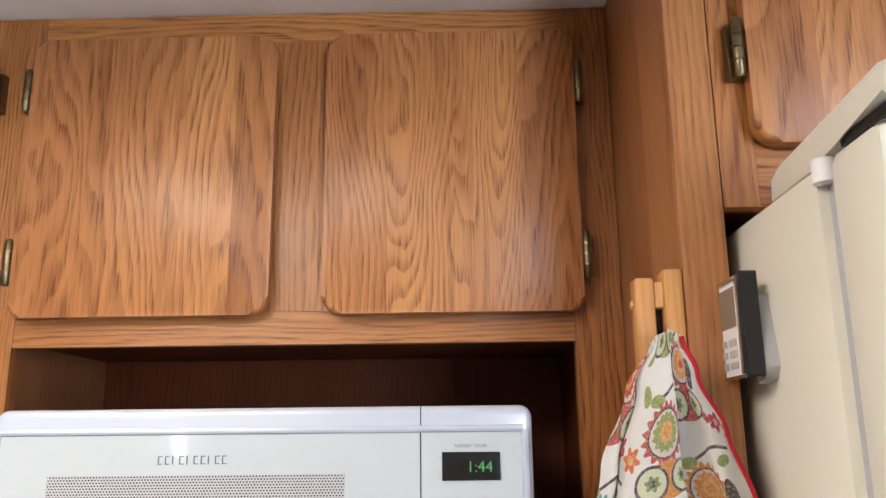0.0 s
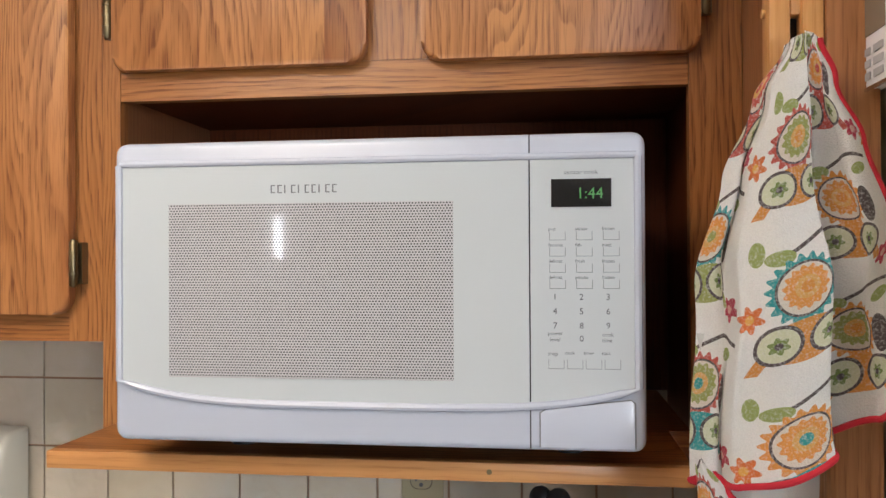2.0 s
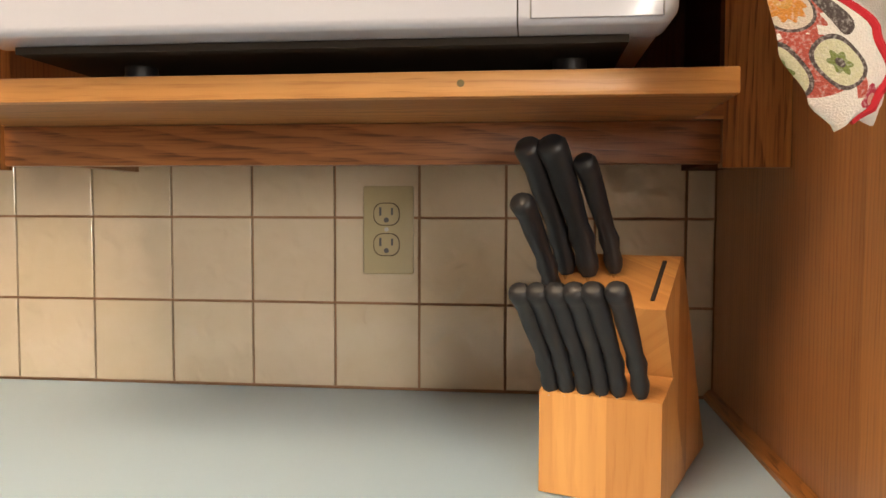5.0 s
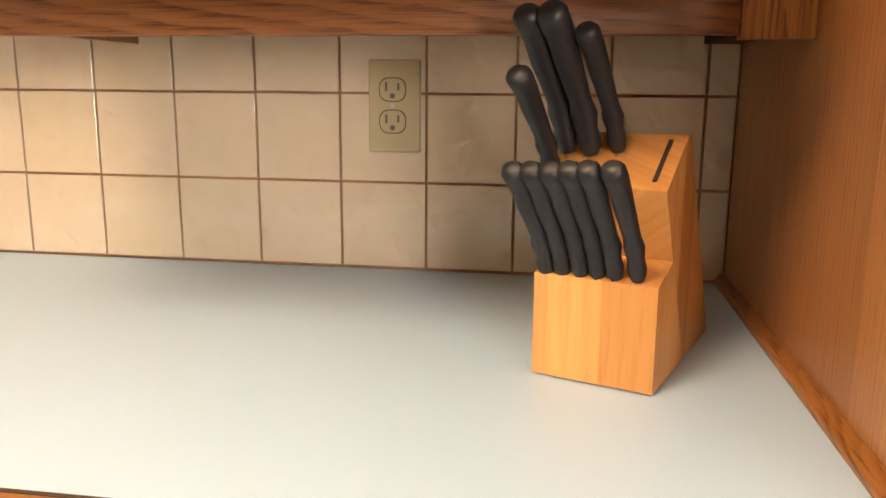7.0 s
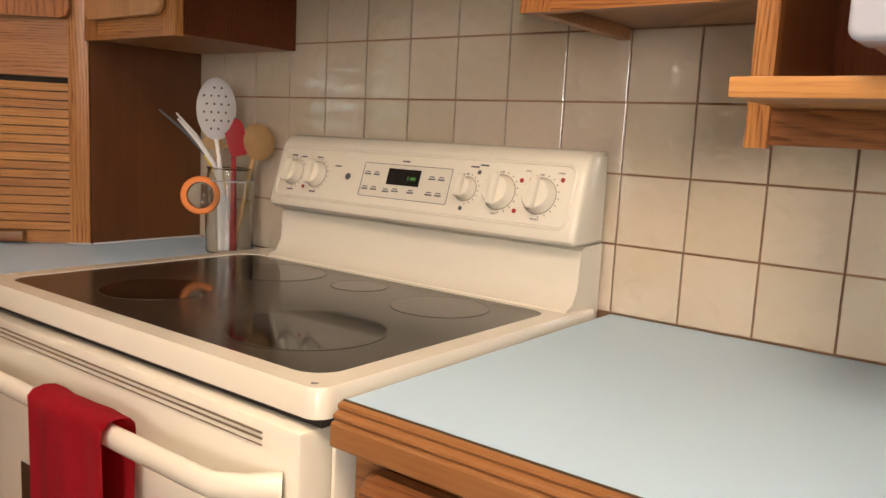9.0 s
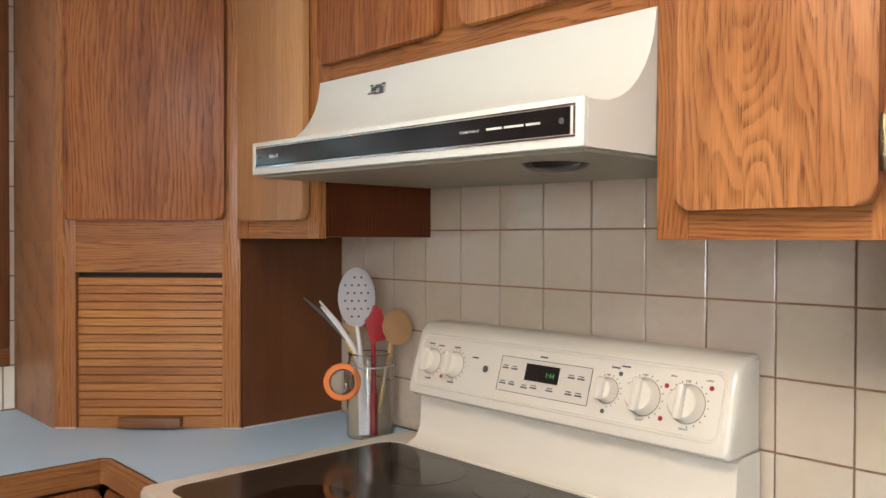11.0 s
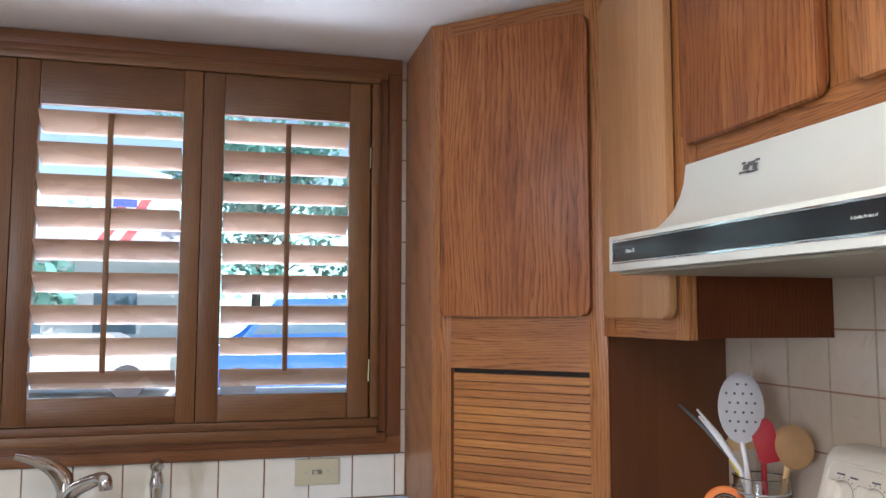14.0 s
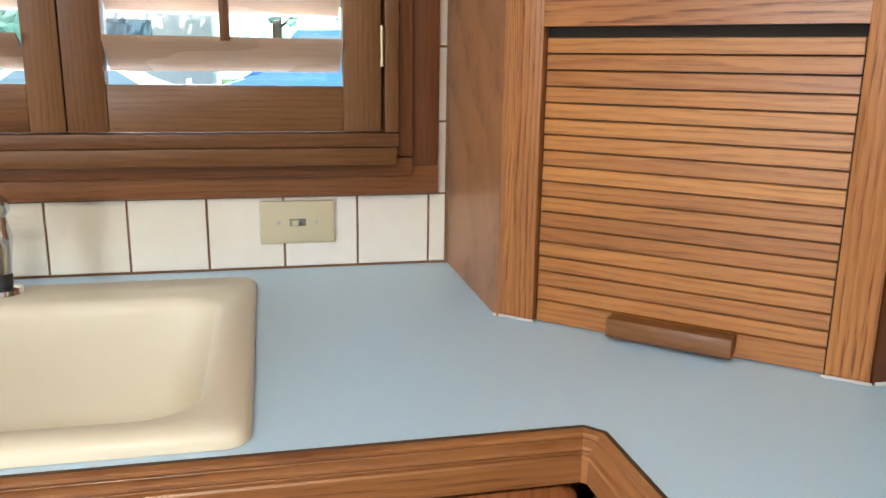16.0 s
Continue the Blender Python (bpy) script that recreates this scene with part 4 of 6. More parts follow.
part("chrome_bead", boxes((HX0_ + 0.015, HX1_ - 0.012, -0.4715, -0.4705, 1.500, 1.5025), (HX0_ + 0.015, HX1_ - 0.012, -0.4715, -0.4705, 1.5385, 1.541),
     (HX0_ + 0.015, HX0_ + 0.018, -0.4715, -0.4705, 1.503, 1.538), (HX1_ - 0.015, HX1_ - 0.012, -0.4715, -0.4705, 1.503, 1.538)), CHROME, h)
part("control_strip", boxes((HX0_ + 0.019, HX1_ - 0.020, -0.4720, -0.4706, 1.5035, 1.5375)), DISPLAY, h, "glossy black control strip")
write("Deluxe 30", 0.0095, upright(-1.858, -0.4725, 1.517), HOODM, h, wide=0.75)
write("A Quality Product of", 0.0052, upright(-1.350, -0.4725, 1.519), HOODM, h, wide=0.85)
for x0, x1 in ((-1.298, -1.270), (-1.266, -1.232), (-1.228, -1.204)):
    part("maker_mark", boxes((x0, x1, -0.4724, -0.4720, 1.5195, 1.5225)), HOODM, h)
for x in (HX0_ + 0.03, HX1_ - 0.032):
    bm = tube(bmesh.new(), [(x, -0.4722, 1.5205), (x, -0.4735, 1.5205)], 0.004, 10)
    part("screw", bm, INK, h)
part("underside_pan", boxes((HX0_ + 0.003, HX1_ - 0.003, -0.3115, -0.01, 1.488, 1.6585), (HX0_ + 0.01, HX1_ - 0.01, -0.455, -0.01, 1.483, 1.4875)), PAN_SHADE, h)
part("bulb_cover", lathe(bmesh.new(), [(0, -0.014), (0.030, -0.012), (0.045, -0.005), (0.049, 0.0)], (-1.285, -0.34, 1.4825), 24), GLASSTOP, h, "dark lamp cover")
emb = bmesh.new()
for x0, z0, w_, h_ in ((0, 0.006, 0.016, 0.010), (0.012, 0.012, 0.022, 0.008), (0.030, 0.002, 0.012, 0.012), (-0.010, 0.0, 0.030, 0.003), (0.014, -0.002, 0.032, 0.003), (-0.006, 0.018, 0.010, 0.004), (0.034, 0.018, 0.012, 0.004)):
    box(emb, x0, x0 + w_, z0, z0 + h_, 0, 0.001)
emb.transform(pose(-1.742, -0.3262, 1.640, 90 - 14) @ Matrix.Scale(0.85, 4))
part("emblem", emb, INK, h, "small black metal emblem")
h.matrix_basis = h.matrix_basis @ pose(0, 0, 0.003, 0, 0.65, 0)

# microwave
MX0, MX1, MY, MZ0, MZ1 = -0.681, -0.141, -0.525, 1.298, 1.604
m = thing("microwave", ((MX0 + MX1) / 2, -0.3, 1.272), "white countertop microwave oven standing on the oak shelf", "microwave")
# Added dark slab stands for the shadow between microwave and shelf.
part("underside_shade", boxes((MX0 + 0.03, MX1 - 0.03, -0.49, -0.08, 1.290, MZ0 - 0.0025)), DARK, m)
part("case", boxes((MX0 + 0.008, MX1 - 0.006, -0.475, -0.06, MZ0, MZ1 - 0.004), bevel=0.004), WHITE, m)
for fx in (MX0 + 0.10, MX1 - 0.07):
    for fy in (-0.42, -0.12):
        part("foot", lathe(bmesh.new(), [(0, 0), (0.014, 0), (0.014, 0.018), (0, 0.018)], (fx, fy, 1.2722), 14), BLACK, m)
XSM = -0.2515


def bowed(x0, x1, rl, rr, name, label, bottom=0.026):
    """Front slab whose lower part swells out."""
    bm = ring_prism(bmesh.new(), rounded(x0, x1, MZ0 - 0.002, MZ1, (rl, rr, rr, rl), 4), MY, -0.4755, "y")
    es_ = [e for e in bm.edges if all(abs(v_.co.y - MY) < 1e-6 for v_ in e.verts) and not all(abs(v_.co.x - XSM) < 0.0012 for v_ in e.verts)]
    bmesh.ops.bevel(bm, geom=es_, offset=0.007, segments=3, profile=0.5, affect="EDGES")
    return part(name, bm, WHITE, m, label)


bowed(MX0, XSM - 0.0006, 0.012, 0, "door", "white door with a perforated window")
bowed(XSM + 0.0006, MX1, 0, 0.012, "control_panel", "white control panel with a keypad")


def arcz(x):
    """Lower edge of the recessed face."""
    t_ = (x - MX0) / (MX1 - MX0)
    return 1.3385 + 0.024 * (2 * t_ - 1) ** 4


for name, xa, xb, left in (("face", MX0 + 0.010, XSM - 0.0008, True), ("keypad_face", XSM + 0.0008, MX1 - 0.011, False)):
    N = 14
    pts = [(xa + (xb - xa) * i / N, arcz(xa + (xb - xa) * i / N)) for i in range(N + 1)]
    pts += [(xb, 1.578), (xa, 1.578)]
    part(name, ring_prism(bmesh.new(), pts, MY - 0.0012, MY + 0.002, "y"), WHITEFACE, m)
bm = bmesh.new()
pts = [(MX0 + 0.0065 + (MX1 - MX0 - 0.014) * i / 30) for i in range(31)]
tube(bm, [(MX0 + 0.0065, MY - 0.0005, 1.58)] + [(x, MY - 0.0005, arcz(x) - 0.002) for x in pts] + [(MX1 - 0.0075, MY - 0.0005, 1.58)], 0.0042, 8)
part("bezel", bm, WHITE, m, "raised curved bezel")
part("top_lip", tube(bmesh.new(), [(MX0 + 0.008, MY - 0.0005, 1.5815), (MX1 - 0.009, MY - 0.0005, 1.5815)], 0.0035, 8), WHITE, m)
part("window_mesh", boxes((-0.620, -0.326, MY - 0.0022, MY - 0.0011, 1.363, 1.5395)), MESH, m, "perforated metal window screen")
part("panel_seam", boxes((XSM - 0.0005, XSM + 0.0005, MY + 0.002, -0.476, MZ0, MZ1 - 0.0015)), DARK, m)
bm = ring_prism(bmesh.new(), [(-0.243, 1.3005), (-0.243, 1.3335), (-0.237, 1.3375), (-0.156, 1.3475), (-0.1515, 1.344), (-0.1515, 1.3005)], MY - 0.0016, MY + 0.001, "y")
part("button_gap", bm, INKSOFT, m)
bm = ring_prism(bmesh.new(), [(-0.242, 1.300), (-0.242, 1.3330), (-0.2365, 1.3367), (-0.1563, 1.3466), (-0.1525, 1.3435), (-0.1525, 1.300)], MY - 0.0026, MY + 0.001, "y", 0.001, 2)
part("door_button", bm, WHITE, m, "white door release button")
part("display", boxes((-0.2305, -0.1735, MY - 0.0024, MY - 0.0011, 1.532, 1.559)), DISPLAY, m, "black clock display")
write("1:44", 0.0150, upright(-0.2065, MY - 0.0028, 1.5400), GREEN_LED, m, "clock_digits", "green clock digits", wide=1.0)
for i in range(10):
    x = -0.5115 + 0.0071 * i
    rw = 0.0012 if i in (2, 4, 7) else 0.0046
    ol = [(x, 1.5497), (x + rw, 1.5497), (x + rw, 1.5506), (x + 0.0012, 1.5506), (x + 0.0012, 1.5570), (x + rw, 1.5570), (x + rw, 1.5579), (x, 1.5579)]
    part("maker_mark", ring_prism(bmesh.new(), ol if rw > 0.002 else [ol[0], ol[1], ol[6], ol[7]], MY - 0.0016, MY - 0.0011, "y"), INK, m)
write("sensor cook", 0.0062, upright(-0.2185, MY - 0.0014, 1.5635), INK, m, wide=1.05)
for i, t_ in enumerate("123456789"):
    write(t_, 0.0085, upright(-0.2295 + 0.0252 * (i % 3), MY - 0.0014, 1.4425 - 0.0138 * (i // 3)), INK, m)
write("0", 0.0085, upright(-0.2043, MY - 0.0014, 1.4025), INK, m)
for t_, x, z in (("power", -0.2345, 1.4085), ("level", -0.2325, 1.4025), ("cook", -0.183, 1.4075), ("time", -0.183, 1.402), ("stop", -0.2345, 1.389), ("clock", -0.2185, 1.390),
                 ("timer", -0.2005, 1.390), ("start", -0.1835, 1.390)):
    write(t_, 0.0055 if t_ in ("power", "level", "cook", "time", "stop") else 0.0045, upright(x, MY - 0.0014, z), INK, m)
words = (("pop", "sensor", "frozen"), ("favorite", "fish", "meat"), ("defrost", "fresh", "frozen"), ("defrost", "potato", "frozen"))


def outline(x, z, w_, h_):
    t_ = 0.0005
    return [(x, x + w_, MY - 0.0016, MY - 0.0011, z, z + t_), (x, x + t_, MY - 0.0016, MY - 0.0011, z + t_, z + h_), (x + w_ - t_, x + w_, MY - 0.0016, MY - 0.0011, z + t_, z + h_)]


for j, row in enumerate(words):
    for i, t_ in enumerate(row):
        x, z = -0.2325 + 0.0255 * i, 1.5095 - 0.0156 * j
        write(t_, 0.0046, upright(x - 0.001, MY - 0.0014, z), INK, m)
        part("key_outline", boxes(*outline(x, z - 0.0095, 0.0155, 0.0085)), INKSOFT, m)
for i in range(4):
    part("key_outline", boxes(*outline(-0.234 + 0.0178 * i, 1.376, 0.0152, 0.009)), INKSOFT, m)

# outlet and switch plates
SOCKET = plain("socket_ivory", (0.40, 0.33, 0.20), 0.35)
OUTLETM = plain("outlet_ivory", (0.40, 0.335, 0.20), 0.35, var=0.02)
SOCKETGAP = plain("socket_gap", (0.10, 0.07, 0.04), 0.6)
o = thing("outlet", (-0.424, -0.0004, 1.075), "ivory double electrical outlet on the tiles", "outlet")
part("plate", ring_prism(bmesh.new(), rounded(-0.474, -0.404, 1.077, 1.199, (0.003,) * 4, 3), -0.0075, -0.0005, "y", 0.002, 2), OUTLETM, o)
for z in (1.118, 1.160):
    part("socket_recess", ring_prism(bmesh.new(), rounded(-0.4595, -0.4225, z - 0.016, z + 0.016, (0.0128,) * 4, 5), -0.0080, -0.0073, "y"), SOCKETGAP, o)
    part("socket", ring_prism(bmesh.new(), rounded(-0.458, -0.424, z - 0.0145, z + 0.0145, (0.012,) * 4, 5), -0.0095, -0.0073, "y"), SOCKET, o)
    part("slot", boxes((-0.4510, -0.4478, -0.0099, -0.0094, z - 0.002, z + 0.0095), (-0.4345, -0.4315, -0.0099, -0.0094, z - 0.001, z + 0.0085)), INK, o)
    part("ground_slot", tube(bmesh.new(), [(-0.441, -0.0094, z - 0.008), (-0.441, -0.0099, z - 0.008)], 0.0036, 10), INK, o)
part("screw", tube(bmesh.new(), [(-0.441, -0.0073, 1.139), (-0.441, -0.0090, 1.139)], 0.003, 10), GREY, o)
o = thing("light_switch", (WX, -0.90, 1.0), "ivory sideways switch plate on the pale tiles", "switch")
SYc, SZc = -0.880, 0.992
part("plate", ring_prism(bmesh.new(), rounded(SYc - 0.060, SYc + 0.060, SZc - 0.035, SZc + 0.035, (0.003,) * 4, 3), WX + 0.0075, WX + 0.0005, "x", 0.002, 2), IVORY, o)
part("toggle_well", boxes((WX + 0.0076, WX + 0.0082, SYc - 0.013, SYc + 0.013, SZc - 0.006, SZc + 0.006)), INKSOFT, o)
part("toggle", boxes((WX + 0.0083, WX + 0.015, SYc - 0.010, SYc + 0.002, SZc - 0.0045, SZc + 0.0045), bevel=0.0015), IVORY, o)
for d in (-0.030, 0.030):
    part("screw", tube(bmesh.new(), [(WX + 0.0075, SYc + d, SZc), (WX + 0.0085, SYc + d, SZc)], 0.003, 10), GREY, o)

# sink
s = thing("sink", (-2.52, -1.5, 0.75), "almond enamelled double-bowl kitchen sink", "sink")
bm = bmesh.new()
ST = 0.930


def loop(pts, z):
    return [bm.verts.new((p[0], p[1], z)) for p in pts]


def skin(rows):
    k = len(rows[0])
    for a, b_ in zip(rows, rows[1:]):
        for i in range(k):
            bm.faces.new((a[i], a[(i + 1) % k], b_[(i + 1) % k], b_[i]))


N5 = 6
YM = -1.475
for ya, yb, side in ((YM, SY1, 1), (SY0, YM, 0)):
    ro = (0.03 if not side else 0.0001, 0.03 if not side else 0.0001, 0.03 if side else 0.0001, 0.03 if side else 0.0001)
    def rr(inset, rad, ia=None):
        i_ = inset
        y0_ = ya + (i_ if not side else 0)
        y1_ = yb - (i_ if side else 0)
        rad4 = (rad if not side else 0.0005, rad if not side else 0.0005, rad if side else 0.0005, rad if side else 0.0005)
        return rounded(SX0 + i_, SX1 - i_, y0_, y1_, rad4, N5)
    bx0, bx1, by0, by1 = SX0 + 0.100, SX1 - 0.045, ya + 0.045, yb - 0.045
    def bowl(i_, rad):
        return rounded(bx0 + i_, bx1 - i_, by0 + i_, by1 - i_, (rad,) * 4, N5)
    skin([loop(rr(0.0, 0.024), TOP + 0.0005), loop(rr(0.001, 0.024), TOP + 0.010), loop(rr(0.007, 0.020), ST), loop(bowl(-0.006, 0.066), ST), loop(bowl(0.003, 0.058), ST - 0.005),
          loop(bowl(0.008, 0.055), ST - 0.02), loop(bowl(0.030, 0.05), ST - 0.15), loop(bowl(0.06, 0.04), ST - 0.175), loop(bowl(0.13, 0.02), ST - 0.178)])
bmesh.ops.remove_doubles(bm, verts=bm.verts, dist=0.0006)
part("basin", bm, SINKM, s, smooth=60)
f_ = thing("faucet", (-2.757, -1.487, ST), "chrome single-lever kitchen faucet on the sink deck", "faucet")
fx_, fy_ = -2.757, -1.487
part("deck_plate", ring_prism(bmesh.new(), rounded(fx_ - 0.027, fx_ + 0.027, fy_ - 0.128, fy_ + 0.128, (0.026,) * 4, 6), ST + 0.014, ST + 0.0003, "z", 0.005, 3), CHROME, f_)
part("stem", lathe(bmesh.new(), [(0.032, 0), (0.028, 0.02), (0.024, 0.05), (0.022, 0.075), (0.0, 0.082)], (fx_, fy_, ST + 0.013), 24), CHROME, f_)
part("spout", pipe([(fx_ + 0.005, fy_ + 0.004, ST + 0.05), (fx_ + 0.06, fy_ + 0.03, ST + 0.083), (fx_ + 0.125, fy_ + 0.078, ST + 0.113), (fx_ + 0.165, fy_ + 0.105, ST + 0.122), (fx_ + 0.170, fy_ + 0.110, ST + 0.100)], [0.020, 0.018, 0.0155, 0.0155, 0.0145]), CHROME, f_)
part("lever", pipe([(fx_, fy_, ST + 0.06), (fx_ + 0.003, fy_ - 0.012, ST + 0.100), (fx_ + 0.014, fy_ - 0.038, ST + 0.130), (fx_ + 0.034, fy_ - 0.075, ST + 0.150), (fx_ + 0.052, fy_ - 0.108, ST + 0.163)],
     [(0.022, 0.022), (0.024, 0.020), (0.019, 0.012), (0.011, 0.006), (0.007, 0.004)]), CHROME, f_, "curved chrome lever")
sp_ = thing("side_sprayer", (-2.755, -1.285, ST), "chrome pull-out side sprayer on the sink deck", "sprayer")
part("base", lathe(bmesh.new(), [(0, 0), (0.026, 0), (0.024, 0.006), (0.014, 0.010), (0, 0.010)], (-2.755, -1.285, ST + 0.0005), 22), CHROME, sp_)
part("collar", lathe(bmesh.new(), [(0.012, 0), (0.013, 0.014), (0.012, 0.018), (0, 0.018)], (-2.755, -1.285, ST + 0.010), 18), BLACK, sp_)
part("handle", lathe(bmesh.new(), [(0.012, 0), (0.014, 0.02), (0.018, 0.05), (0.013, 0.072), (0.012, 0.078), (0.018, 0.088), (0.017, 0.100), (0.008, 0.108), (0, 0.109)], (-2.755, -1.285, ST + 0.028), 22), CHROME, sp_)

# knife block
kb = thing("knife_block", (-0.165, -0.33, TOP), "light wooden knife block full of black-handled knives", "knife block")
KM = pose(-0.233, -0.383, TOP + 0.002, 0, 0, -21.1)


def kpart(name, bm, mat, label=""):
    bm.transform(KM)
    return part(name, bm, mat, kb, label)


# in the block's own plan: x across from its front left corner, y back, z up
kpart("front_block", ring_prism(bmesh.new(), [(0.0, 0.0), (0.104, 0.0), (0.0435, 0.105), (0.0, 0.091)], 0.0, 0.108, "x", 0.0), BLOCK, "pale glued-wood front block")
kpart("rear_block", ring_prism(bmesh.new(), [(0.1065, 0.0), (0.212, 0.0), (0.083, 0.209), (0.074, 0.2095), (0.011, 0.168), (0.0125, 0.163)], 0.001, 0.107, "x", 0.0), BLOCK, "pale glued-wood slotted rear block")
kpart("foot_pad", boxes((0.004, 0.104, 0.004, 0.19, -0.0018, -0.0002)), BLACK)


def knife(x, y, z, length, rad, lean=30.0, yawn=0.0):
    bm = bmesh.new()
    pts, rs = [], []
    for u, w_ in ((0.0, 0.55), (0.04, 0.80), (0.10, 0.92), (0.17, 0.78), (0.27, 1.0), (0.36, 0.80), (0.50, 0.88), (0.65, 0.98), (0.80, 1.0), (0.90, 1.10), (0.96, 1.12), (0.99, 0.85), (1.0, 0.4)):
        bend = -0.012 * max(0.0, (u - 0.78) / 0.22) ** 1.5 + 0.004 * math.sin(u * 6)
        pts.append((0, bend, length * u))
        rs.append((rad * w_, rad * 1.1 * w_))
    tube(bm, pts, rs, 14)
    bm.transform(KM @ pose(x, y, z, lean, 0, 0) @ pose(0, 0, 0, 0, yawn, 0))
    k = part("knife", bm, BLACK, kb, "black moulded knife handle")
    bm = boxes((-0.0009, 0.0009, -rad * 0.8, rad * 0.8, -0.010, 0.003))
    bm.transform(KM @ pose(x, y, z, lean, 0, 0) @ pose(0, 0, 0, 0, yawn, 0))
    part("blade", bm, CHROME, k)
    return k


for i, x in enumerate((0.009, 0.024, 0.040, 0.055, 0.070, 0.089)):
    knife(x, 0.007, 0.0885 + 0.001 * i, 0.122, 0.0082, 30, -2)
knife(0.005, 0.020, 0.175, 0.106, 0.0090, 30, -4)
knife(0.009, 0.046, 0.193, 0.140, 0.0103, 30, -4)
knife(0.031, 0.044, 0.192, 0.142, 0.0108, 30, -4)
knife(0.053, 0.050, 0.195, 0.122, 0.0086, 30, -4)
bm = boxes((-0.0018, 0.0018, -0.030, 0.026, -0.002, 0.0012))
bm.transform(KM @ pose(0.094, 0.045, 0.1905, 33.4))
part("slot", bm, DARK, kb)

# jar with utensils
JX, JY, JR = -2.025, -0.105, 0.054
j = thing("utensil_jar", (JX, JY, TOP), "clear clip-top glass jar holding kitchen utensils", "jar")
part("glass_body", lathe(bmesh.new(), [(0, 0.001), (JR - 0.004, 0.001), (JR, 0.006), (JR, 0.165), (JR - 0.004, 0.178), (JR - 0.004, 0.192), (JR - 0.001, 0.194), (JR - 0.003, 0.196), (JR - 0.008, 0.194),
      (JR - 0.0057, 0.178), (JR - 0.0016, 0.165), (JR - 0.0016, 0.007), (0, 0.004)], (JX, JY, TOP), 32), GLASS, j)
part("wire_band", tube(bmesh.new(), [(JX + (JR + 0.001) * math.cos(a), JY + (JR + 0.001) * math.sin(a), TOP + 0.166) for a in [2 * math.pi * q / 24 for q in range(25)]], 0.0016, 6), GREY, j)
part("wire_clip", tube(bmesh.new(), [(JX + JR + 0.002, JY, TOP + 0.166), (JX + JR + 0.013, JY - 0.01, TOP + 0.160), (JX + JR + 0.010, JY - 0.01, TOP + 0.140), (JX + JR + 0.017, JY - 0.012, TOP + 0.130)], 0.0014, 6), GREY, j)
lm = look((JX - 0.010, JY - 0.072, TOP + 0.133), (-0.65, -1.10, 1.12))
lid = bmesh.new()
lathe(lid, [(0.030, -0.004), (0.040, -0.004), (0.043, 0.0), (0.040, 0.005), (0.033, 0.006), (0.030, 0.004), (0.030, -0.004)], n=32)
lid.transform(lm @ pose(0, 0, 0, 0, 0, 0))
part("rubber_seal", lid, ORANGE, j, "orange rubber seal ring")
lid = lathe(bmesh.new(), [(0, -0.008), (0.026, -0.008), (0.029, -0.004), (0.029, 0.003), (0.024, 0.006), (0, 0.006)], n=28)
lid.transform(lm)
part("glass_lid", lid, GLASS, j)


def utensil(name, label, category):
    return thing(name, (JX, JY, TOP + 0.01), label, category, "utensils in the jar")


def at_jar(dx, dy, dz):
    return Vector((JX + dx, JY + dy, TOP + dz))


FACE = (-0.65, -1.15, 1.3)
u = utensil("slotted_spoon", "white nylon perforated spoon standing in the jar", "spoon")
hm = look(at_jar(-0.006, -0.035, 0.325), FACE)
bm = bmesh.new()
holes = []


def bowl_f(a, b_):
    r_ = 0.050 * b_
    t_ = 2 * math.pi * a
    return hm @ Vector((r_ * math.cos(t_) * 0.86, r_ * math.sin(t_) * 1.38, -0.009 + 0.010 * b_ * b_))


grid(bm, bowl_f, 32, 6, 0.002)
part("bowl", bm, WHITEPLAS, u, smooth=80)
for i, w_ in enumerate((2, 4, 4, 4, 4, 2)):
    for k in range(w_):
        hx = (k - (w_ - 1) / 2) * 0.0155 + (0.003 if i % 2 else -0.003)
        hz_ = 0.046 - i * 0.0180
        bm = lathe(bmesh.new(), [(0, 0), (0.0026, 0), (0.0026, 0.0008), (0, 0.0008)], n=8)
        bm.transform(hm @ Matrix.Translation((hx, hz_, -0.0122 + 0.010 * ((hx / 0.035) ** 2 + (hz_ / 0.060) ** 2))))
        part("hole", bm, INK, u)
part("handle", tube(bmesh.new(), [at_jar(-0.008, -0.034, 0.264), at_jar(-0.002, -0.030, 0.22), at_jar(0.006, -0.028, 0.12), at_jar(0.012, -0.024, 0.012)], [0.0045, 0.0045, (0.011, 0.005), (0.016, 0.005)], 10), WHITEPLAS, u)
u = utensil("spatula", "red silicone spatula standing in the jar", "spatula")
bm = ring_prism(bmesh.new(), rounded(-0.022, 0.022, -0.04, 0.045, (0.012, 0.012, 0.02, 0.02)), -0.004, 0.004, "z", 0.002)
bm.transform(look(at_jar(0.020, 0.0, 0.262), FACE) @ pose(0, 0, 0, 0, 0, -14))
part("blade", bm, RED, u)
part("handle", tube(bmesh.new(), [at_jar(0.012, 0.0, 0.226), at_jar(0.018, -0.004, 0.10), at_jar(0.026, -0.01, 0.012)], [0.005, 0.007, 0.008], 10), RED, u)
u = utensil("wooden_spoon", "pale wooden spoon standing in the jar", "spoon")
wm = look(at_jar(0.054, 0.035, 0.256), FACE) @ pose(0, 0, 0, 0, 0, -12)
bm = bmesh.new()
grid(bm, lambda a, b_: wm @ Vector((0.036 * b_ * math.cos(2 * math.pi * a), 0.042 * b_ * math.sin(2 * math.pi * a), 0.010 * b_ * b_ - 0.008)), 28, 5, 0.004)
part("bowl", bm, SPOONWOOD, u, smooth=80)
